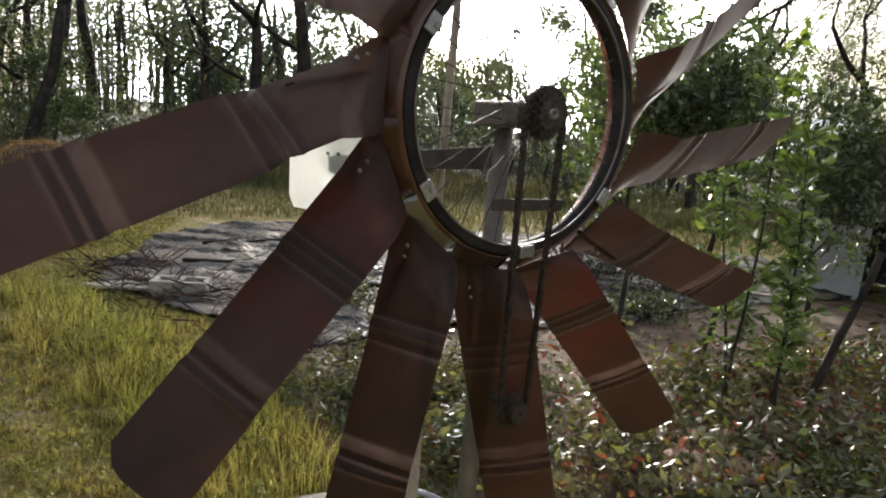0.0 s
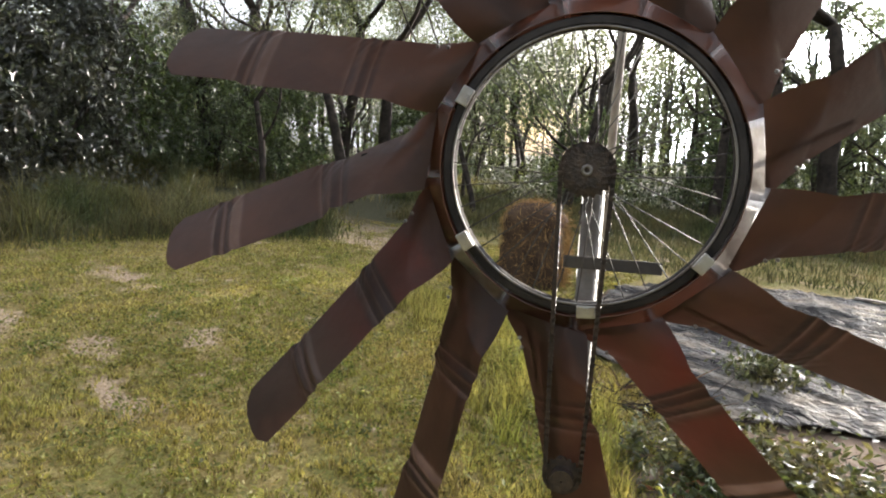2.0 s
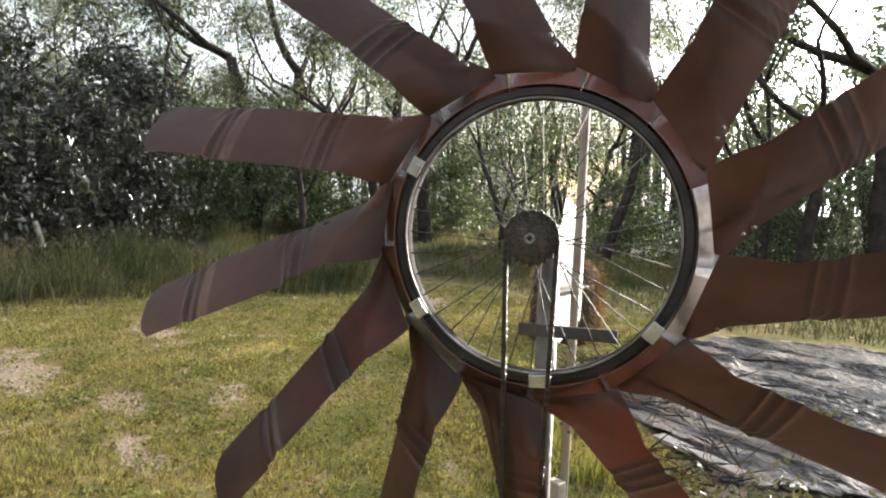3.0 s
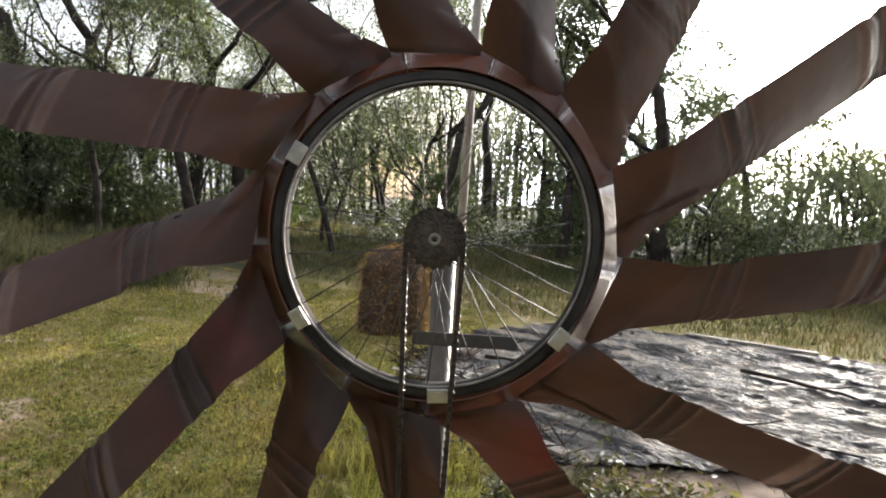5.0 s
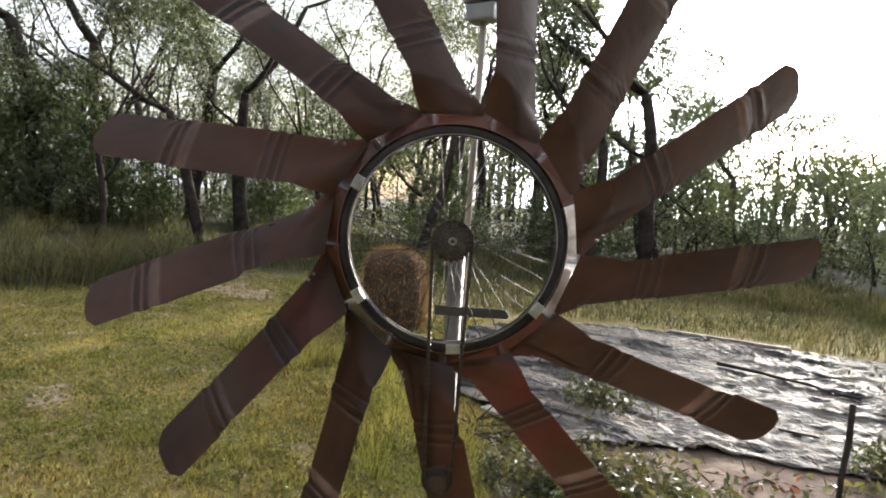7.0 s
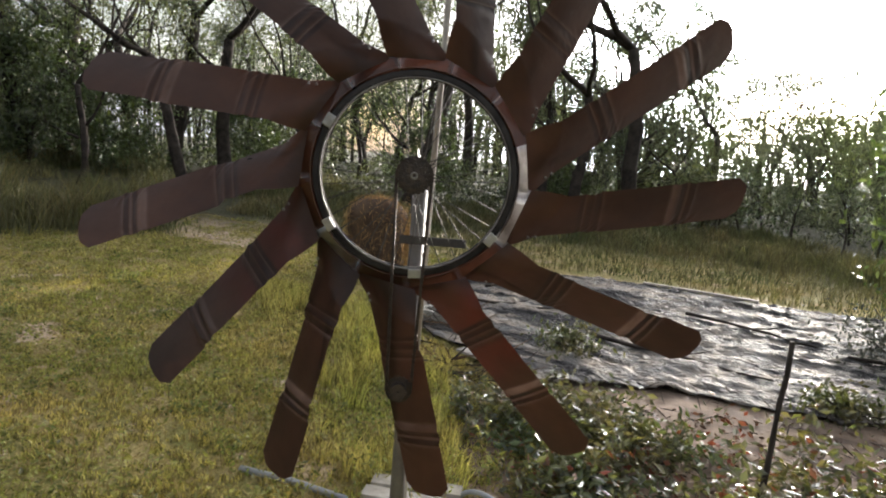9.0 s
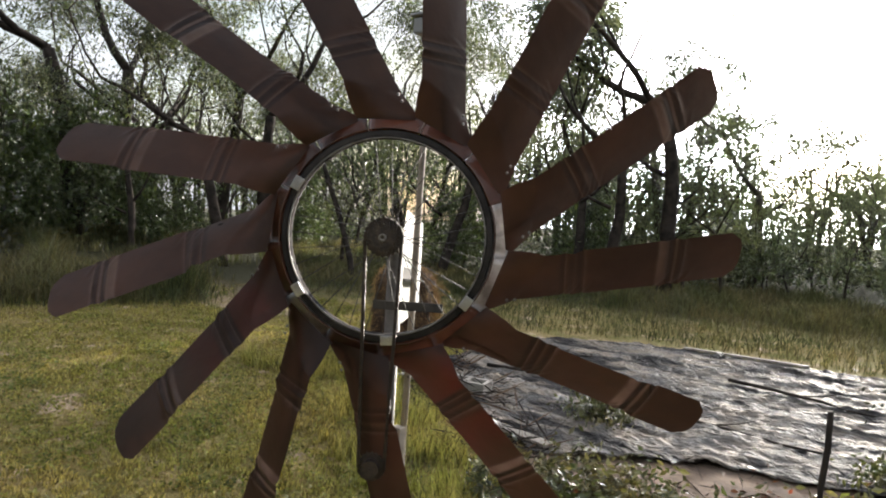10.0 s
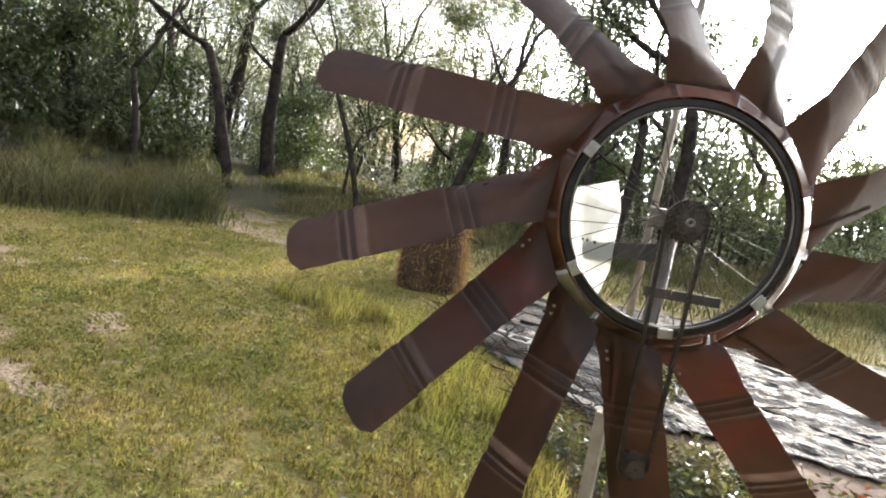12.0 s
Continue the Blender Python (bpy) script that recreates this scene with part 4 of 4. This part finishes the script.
    for lo_a, hi_a, lo, hi, count, tall in ((60, 106, 9.2, 11.5, 62, 0.85), (58, 106, 11.5, 18, 95, 0.7), (2, 52, 11.5, 18, 130, 0.42), (-30, 2, 11.0, 17, 50, 0.40)):
        for _ in range(count):
            a, r = math.radians(rng.uniform(lo_a, hi_a)), rng.uniform(lo, hi)
            c = np.array([-math.sin(a) * r, math.cos(a) * r, 0])
            r += 1.6 * noise.noise((math.degrees(a) * 0.12, 0, 3))
            c = np.array([-math.sin(a) * r, math.cos(a) * r, 0])
            n, w = 230, rng.uniform(0.3, 0.85)
            q = rng.normal(size=(n, 3)) * np.array([w, w, 0]) * 0.55
            c[2] = lift(c[0], c[1])
            places.append(c + q)
            hs.append(tall * rng.uniform(0.35, 1.25) * np.exp(-(q[:, 0] ** 2 + q[:, 1] ** 2) / (1.2 * w * w)) * rng.uniform(0.5, 1.1, n) + 0.08)
    tagged(new("tall_grass", grass_mesh("tall_grass", np.concatenate(places), np.concatenate(hs), 0.009, M_TALL, rng, 0.9)), "tall grey-green tussock grass at the forest edge", "grass", kind="stuff")
    far = [(-3.3, 6.7), (-2.0, 7.6), (4.6, 7.7), (9, 9), (6, 15), (-7, 14), (-9.5, 7.0)]
    spots = scatter(rng, 24000, far)
    tagged(new("rough_grass", grass_mesh("rough_grass", spots, rng.uniform(0.05, 0.22, len(spots)), 0.007, M_TALL, rng, 0.9)), "rough yellow-green grass between the sheet and the trees", "grass", kind="stuff")


build_grass()


def build_weeds():
    rng = np.random.default_rng(12)
    places, reds = [], []
    for x, y, z in scatter(rng, 760, BED):
        h = rng.uniform(0.05, 0.36) * (1.0 if x > 0.6 else 0.6) * (0.5 + 0.9 * max(0, 0.5 + noise.noise((x * 1.5, y * 1.5, 8))))
        n = int(12 + 80 * h)
        q = rng.normal(size=(n, 3)) * np.array([0.07, 0.07, 0]) + np.stack([np.zeros(n), np.zeros(n), rng.random(n) * h + 0.02], 1)
        places.append(np.array([x, y, z]) + q)
    tagged(new("weeds", leaves_mesh("weeds", np.concatenate(places), 0.060, M_WEED, rng, 0.42, 0.0, (M_WEED_RED, 0.10))), "leafy green and reddish weeds in the garden bed", "weeds", kind="stuff")
    places = []
    for x, y, z in scatter(rng, 60, [(-1.1, 1.6), (0.0, 1.3), (0.4, 2.2), (-0.6, 2.6)]):
        n = 60
        places.append(np.array([x, y, z + 0.03]) + np.abs(rng.normal(size=(n, 3))) * np.array([0.08, 0.08, 0.09]))
    tagged(new("green_weeds", leaves_mesh("green_weeds", np.concatenate(places), 0.05, M_WEED, rng, 0.45, -0.2)), "fresh green weeds at the edge of the lawn", "weeds", kind="stuff")
    places = []
    for cx, cy, cw in ((0.95, 1.35, 0.14), (1.75, 1.75, 0.2), (2.1, 2.3, 0.2), (0.5, 2.45, 0.12), (2.6, 1.6, 0.2)):
        places.append(np.array([cx, cy, 0.03]) + np.abs(rng.normal(size=(90, 3))) * np.array([0, 0, 0.13]) + rng.normal(size=(90, 3)) * np.array([cw, cw, 0]))
    tagged(new("red_weeds", leaves_mesh("red_weeds", np.concatenate(places), 0.05, M_WEED_RED, rng, 0.5, 0.0, (M_WEED, 0.45))), "patches of red-leaved weeds in the garden bed", "weeds", kind="stuff")
    twigs = scatter(rng, 1500, [(-1.3, 2.2), (0.2, 1.2), (2.5, 0.8), (4.0, 3.0), (2.4, 4.4), (1.2, 3.5), (0.0, 3.3)])
    tagged(new("twigs", leaves_mesh("twigs", [(x, y, z + 0.02) for x, y, z in twigs], 0.14, M_BARK, rng, 0.05, 0.0)), "small dead twigs strewn over the sandy soil", "litter", kind="stuff")
    brush = scatter(rng, 900, [(-3.2, 3.9), (-2.3, 2.9), (-1.2, 2.2), (-0.6, 2.5), (-1.3, 3.1), (-2.3, 4.0), (-2.9, 4.5)], lambda x, y: noise.noise((x * 2.5, y * 2.5, 61)) > -0.1)
    tagged(new("brush_litter", leaves_mesh("brush_litter", [(x, y, z + 0.03 + 0.06 * rng.random()) for x, y, z in brush], 0.26, M_BARK, rng, 0.045, 0.0, (M_HAY, 0.3))), "dark dead sticks and bark heaped along the sheeting's edge", "litter", kind="stuff")
    litter = scatter(rng, 4200, [(0.0, 0.6), (3.4, 0.3), (4.0, 3.0), (1.3, 3.4), (-0.6, 2.6), (-0.6, 1.0)])
    tagged(new("leaf_litter", leaves_mesh("leaf_litter", [(x, y, z + 0.012) for x, y, z in litter], 0.05, M_HAY, rng, 0.4, 0.3)), "dry brown leaf litter on the garden bed", "litter", kind="stuff")


build_weeds()


def build_bed_soil():
    verts, faces, idx = [], [], {}
    edge = [(-0.7, 1.4), (0.6, 0.5), (3.6, 0.2), (4.8, 2.5), (4.4, 5.6), (2.4, 4.8), (1.2, 3.8), (0.0, 3.5), (-1.1, 2.7)]
    for j, y in enumerate(np.arange(0.0, 6.0, 0.08)):
        for i, x in enumerate(np.arange(-1.4, 5.2, 0.08)):
            w = 0.35 * noise.noise((x * 1.3, y * 1.3, 15))
            if inside(edge, x + w, y + w):
                idx[i, j] = len(verts)
                verts.append((x, y, lift(x, y) + 0.006 + 0.012 * abs(noise.noise((x * 5, y * 5, 1)))))
    for (i, j), k in idx.items():
        if (i + 1, j) in idx and (i, j + 1) in idx and (i + 1, j + 1) in idx:
            faces.append((k, idx[i + 1, j], idx[i + 1, j + 1], idx[i, j + 1]))
    tagged(new("garden_bed", mesh_from("garden_bed", verts, faces, M_SAND, True)), "sandy brown soil of the garden bed", "soil", kind="structure")


build_bed_soil()


def build_sapling(x, y, h, seed, tilt=0, way=0):
    rng, nrg = random.Random(seed), np.random.default_rng(seed)
    segs, places = [], []
    for c in range(2):
        a = rng.uniform(0, 6.28)
        path = [Vector((0.02 * c, 0, -0.05))]
        d = Vector((0.16 * math.cos(a), 0.16 * math.sin(a), 1)).normalized()
        top = h * (1.0 if c == 0 else 0.72)
        for i in range(10):
            d = (d + Vector((rng.uniform(-0.07, 0.07), rng.uniform(-0.07, 0.07), 0.03))).normalized()
            path.append(path[-1] + d * top / 10)
        segs.append((path, [0.011 * (1 - 0.085 * i) for i in range(11)]))
        for i in range(3, 11):
            for _ in range(4):
                b = rng.uniform(0, 6.28)
                e = Vector((math.cos(b), math.sin(b), 0.7)).normalized() * rng.uniform(0.06, 0.24) * (1.2 - 0.05 * i)
                segs.append(([path[i], path[i] + e * 0.6, path[i] + e], [0.003, 0.002, 0.001]))
                for q in np.linspace(0.2, 1.0, 9):
                    places.append(np.array(path[i] + e * q) + nrg.normal(size=3) * 0.018)
    t = thing("sapling", pose(x, y, lift(x, y)) @ Matrix.Rotation(radians(tilt), 4, Vector((math.cos(radians(way)), math.sin(radians(way)), 0))), "leafy bright green young tree in the garden bed", "sapling", "saplings")
    part("stem", tubes("stem", segs, M_BARK, 6), None, t)
    part("leaves", leaves_mesh("leaves", np.array(places), 0.075, M_SAPLING, nrg, 0.42, -0.2), None, t)


build_sapling(1.50, 2.15, 1.98, 5)
build_sapling(1.74, 2.10, 1.55, 9, 5, 90)


def build_leafy_trees():
    """Bushy small trees behind the saplings."""
    wood, crown = tree_meshes(83, 2.6, 0.7, 0.045, 5200, 0.10, M_GARDEN, 0.26, 3, 4, (2, 3), 0.42)
    for x, y, s, w in ((1.85, 5.6, 0.92, 0), (2.8, 5.9, 0.98, 120), (3.15, 4.35, 0.72, 220)):
        t = thing("leafy_tree", pose(x, y, lift(x, y), 0, 0, w) @ Matrix.Scale(s, 4), "small bushy green garden tree beyond the weeds", "tree", "leafy trees")
        part("trunk", wood, None, t)
        part("crown", crown, None, t)


build_leafy_trees()


def build_planks():
    rng = random.Random(6)
    for x, y, ln, w, turn in ((-1.15, 2.72, 0.62, 0.09, -12), (-2.35, 3.5, 0.7, 0.07, 20), (-2.15, 3.62, 0.6, 0.06, -8), (-2.5, 3.35, 0.5, 0.08, 5), (-0.6, 7.3, 1.4, 0.10, 4), (2.9, 5.0, 1.2, 0.08, -14)):
        ob = part("plank", box(bmesh.new(), (ln, w, 0.022), (0, 0, 0.011), 0.004), M_TIMBER)
        tagged(ob, "weathered grey plank lying at the edge of the sheeting", "plank", "loose planks")
        ob.matrix_basis = pose(x, y, lift(x, y) + 0.045, rng.uniform(-3, 3), 0, turn)
    for x, y, ln, turn in ((-0.15, 3.95, 1.5, -5), (-1.9, 4.5, 1.1, 24), (0.2, 5.6, 1.3, -18), (-2.2, 5.4, 0.9, 40), (1.8, 5.4, 1.5, 12)):
        path = [(ln * (i / 6 - 0.5), 0.05 * rng.uniform(-1, 1), 0.02 + 0.015 * rng.random()) for i in range(7)]
        twig = [(path[3], (path[3][0] + 0.15, path[3][1] + 0.12, 0.05), (path[3][0] + 0.26, path[3][1] + 0.2, 0.09))]
        ob = new("fallen_branch", tubes("fallen_branch", [(path, [0.02 - 0.0022 * i for i in range(7)])] + [(list(q), [0.008, 0.006, 0.003]) for q in twig], M_BARK, 7))
        tagged(ob, "fallen dead branch lying on the plastic sheeting", "branch", "fallen branches")
        ob.matrix_basis = pose(x, y, lift(x, y) + 0.03, 0, 0, turn)


build_planks()


def build_rocks():
    rng = random.Random(19)
    for x, y, s in ((1.02, 1.40, 0.13), (1.24, 1.46, 0.10), (0.86, 1.55, 0.08), (1.45, 1.55, 0.09)):
        bm = bmesh.new()
        bmesh.ops.create_icosphere(bm, subdivisions=3, radius=s)
        for v in bm.verts:
            d = v.co.normalized()
            v.co = Vector((v.co.x * 1.2, v.co.y, v.co.z * 0.6)) * (1 + 0.25 * noise.noise(d * 1.8 + Vector((x * 9, y, 0))) + 0.07 * noise.noise(d * 7))
        ob = tagged(part("rock", bm, M_ROCK, None, "", None, True), "reddish brown garden rock half hidden by weeds", "rock", "garden rocks")
        ob.matrix_basis = pose(x, y, lift(x, y) + s * 0.25, 0, 0, rng.uniform(0, 360))
    pipe = tagged(new("pipe", tubes("pipe", [([(0, 0, 0.016), (0.25, 0.01, 0.018), (0.55, -0.01, 0.016)], [0.015] * 3)], M_PLASTIC, 10)), "grey pipe lying in the grass beside the timber base", "pipe")
    pipe.matrix_basis = pose(-1.25, 0.55, lift(-1.2, 0.6) + 0.006, 0, 0, 14)
    stick = tagged(new("dead_stick", tubes("dead_stick", [([(0, 0, -0.1), (0.05, 0, 0.35), (0.12, 0.03, 0.75)], [0.07, 0.06, 0.04])], M_TIMBER, 8)), "pale dead stump leaning in the tall grass", "stump")
    stick.matrix_basis = pose(-11.6, 0.6, lift(-11.6, 0.6), 0, -22, 90)


build_rocks()


def build_low_shrubs():
    rng = np.random.default_rng(71)
    for x, y, w, h, mm, label in ((-0.85, 3.5, 0.30, 0.22, M_WEED, "sparse green herb growing through the sheeting"), (1.05, 3.6, 0.28, 0.16, M_WEED, "low grey-green shrub beside the sheeting"),
                                  (1.6, 3.9, 0.35, 0.2, M_LEAF, "low grey-green shrub beside the sheeting"), (1.5, 5.4, 0.6, 0.45, M_LEAF_DARK, "heap of dark brush on the sheeting"), (2.2, 4.9, 0.5, 0.35, M_LEAF_DARK, "heap of dark brush on the sheeting")):
        c = np.array([0, 0, h * 0.45])
        q = c + rng.normal(size=(int(700 * w / 0.3), 3)) * np.array([w * 0.45, w * 0.45, h * 0.3])
        q[:, 2] = np.abs(q[:, 2])
        stems = [([(0, 0, 0), (v[0] * 0.5, v[1] * 0.5, v[2] * 0.6), tuple(v)], [0.006, 0.004, 0.002]) for v in q[:26]]
        t = thing("low_shrub", pose(x, y, lift(x, y) + 0.02), label, "shrub")
        part("stem", tubes("stems", stems, M_BARK, 5), None, t)
        part("foliage", leaves_mesh("foliage", q, 0.055, mm, rng, 0.4), None, t)


build_low_shrubs()


# ---- hay bale, shed, odd pieces ----
def build_bale():
    """A sagging bale: a rounded block with a domed top, shaggy with straw."""
    rng = np.random.default_rng(2)
    w, d, h = 0.36, 0.30, 0.95

    def skin(a, f):
        """A point of the skin: round the bale by a, from the base (0) to the top (1)."""
        c, s = math.cos(a), math.sin(a)
        k = 1 / (abs(c) ** 3.4 + abs(s) ** 3.4) ** (1 / 3.4)
        z = h * f * 0.72 / 0.6 if f <= 0.6 else h * (0.72 + 0.28 * math.sin((f - 0.6) / 0.4 * math.pi / 2))
        shrink = (0.96 + 0.06 * math.sin(math.pi * f / 0.6)) if f <= 0.6 else 0.96 * math.cos((f - 0.6) / 0.4 * math.pi / 2) ** 0.8
        q = 1 + 0.12 * noise.noise((c * 1.8, s * 1.8, f * 3.5)) + 0.045 * noise.noise((c * 7, s * 7, f * 12))
        return Vector((w * k * c * shrink * q, d * k * s * shrink * q, z + 0.02 * noise.noise((c * 3, s * 3, 4)) * f))

    bm = bmesh.new()
    na, nf = 44, 26
    rings = [[bm.verts.new(skin(2 * math.pi * k / na, min(i / nf, 0.995))) for k in range(na)] for i in range(nf + 1)]
    for p, q in zip(rings, rings[1:]):
        for k in range(na):
            bm.faces.new((p[k], p[(k + 1) % na], q[(k + 1) % na], q[k]))
    bm.faces.new(rings[-1]), bm.faces.new(rings[0][::-1])
    t = thing("hay_bale", pose(-3.9, 4.7, lift(-3.9, 4.7), 0, 0, 32), "old hay bale, weathered brown and sagging, standing on the grass", "hay bale")
    part("bale_body", bm, M_HAY, t, "", None, True)
    P = np.array([skin(rng.uniform(0, 6.28), rng.uniform(0.02, 0.99)) * rng.uniform(0.995, 1.05) for _ in range(4200)])
    part("loose_straw", leaves_mesh("loose_straw", P, 0.085, M_STRAW, rng, 0.06, 0.5), None, t, "loose strands of straw")
    # golden strands paint in the sunlight on the bale's right side
    lump = np.array([(0.36, 0.08, 0.36)]) + rng.normal(size=(1500, 3)) * np.array([0.035, 0.09, 0.20])
    lump[:, 2] = np.abs(lump[:, 2])
    part("sunlit_side_straw", leaves_mesh("sunlit_side_straw", lump, 0.11, M_STRAW, rng, 0.05, 0.4), None, t, "golden straw that paints the bale's sunlit side")


build_bale()


def build_shed():
    t = thing("shed", pose(3.25, 4.85, 0.02, 0, 0, -29) @ Matrix.Scale(0.765, 4) @ pose(0.6, 0.25, 0), "grey sheet metal shed with an open dark side", "shed")
    part("roof", box(bmesh.new(), (4.2, 3.0, 0.06), (1.4, 1.2, 2.12), 0.01, pose(0, 0, 0, 6)), M_SHED, t, "grey corrugated roof")
    ribs = bmesh.new()
    for i in range(28):
        box(ribs, (0.03, 0.02, 0.95), (-0.6 + i * 0.15, -0.27, 1.62))
    fascia = part("fascia", box(bmesh.new(), (4.2, 0.03, 0.95), (1.4, -0.25, 1.62), 0.004), M_SHED, t, "grey sheet metal front")
    part("rib", ribs, M_SHED, fascia)
    # near-black colour paints in the shade inside the open shed
    part("back_wall", box(bmesh.new(), (4.0, 0.06, 2.1), (1.4, 2.4, 1.05)), M_SHED_SHADE, t)
    for x in (-0.6, 3.4):
        part("side_wall", box(bmesh.new(), (0.06, 1.7, 1.9), (x, 1.5, 0.95)), M_SHED, t)
    part("front_panel", box(bmesh.new(), (0.75, 0.05, 1.1), (-0.15, 0.75, 0.55)), M_SHED, t, "lower front panel")
    for x in (0.9, 2.2):
        part("post", box(bmesh.new(), (0.08, 0.08, 1.2), (x, -0.2, 0.6), 0.005), M_TIMBER, t)


build_shed()


def build_block():
    bm = bmesh.new()
    for s in ((0.40, 0.04, 0.09, 0, -0.08), (0.40, 0.04, 0.09, 0, 0.08)):
        box(bm, (s[0], s[1], s[2]), (s[3], s[4], 0.045), 0.004)
    for x in (-0.18, 0.0, 0.18):
        box(bm, (0.035, 0.122, 0.088), (x, 0, 0.0445), 0.003)
    ob = tagged(part("concrete_block", bm, M_BLOCK), "pale hollow concrete block weighing down the sheet", "block")
    ob.matrix_basis = pose(-2.05, 3.42, lift(-2.05, 3.42) + 0.04, 0, 0, 8)


build_block()
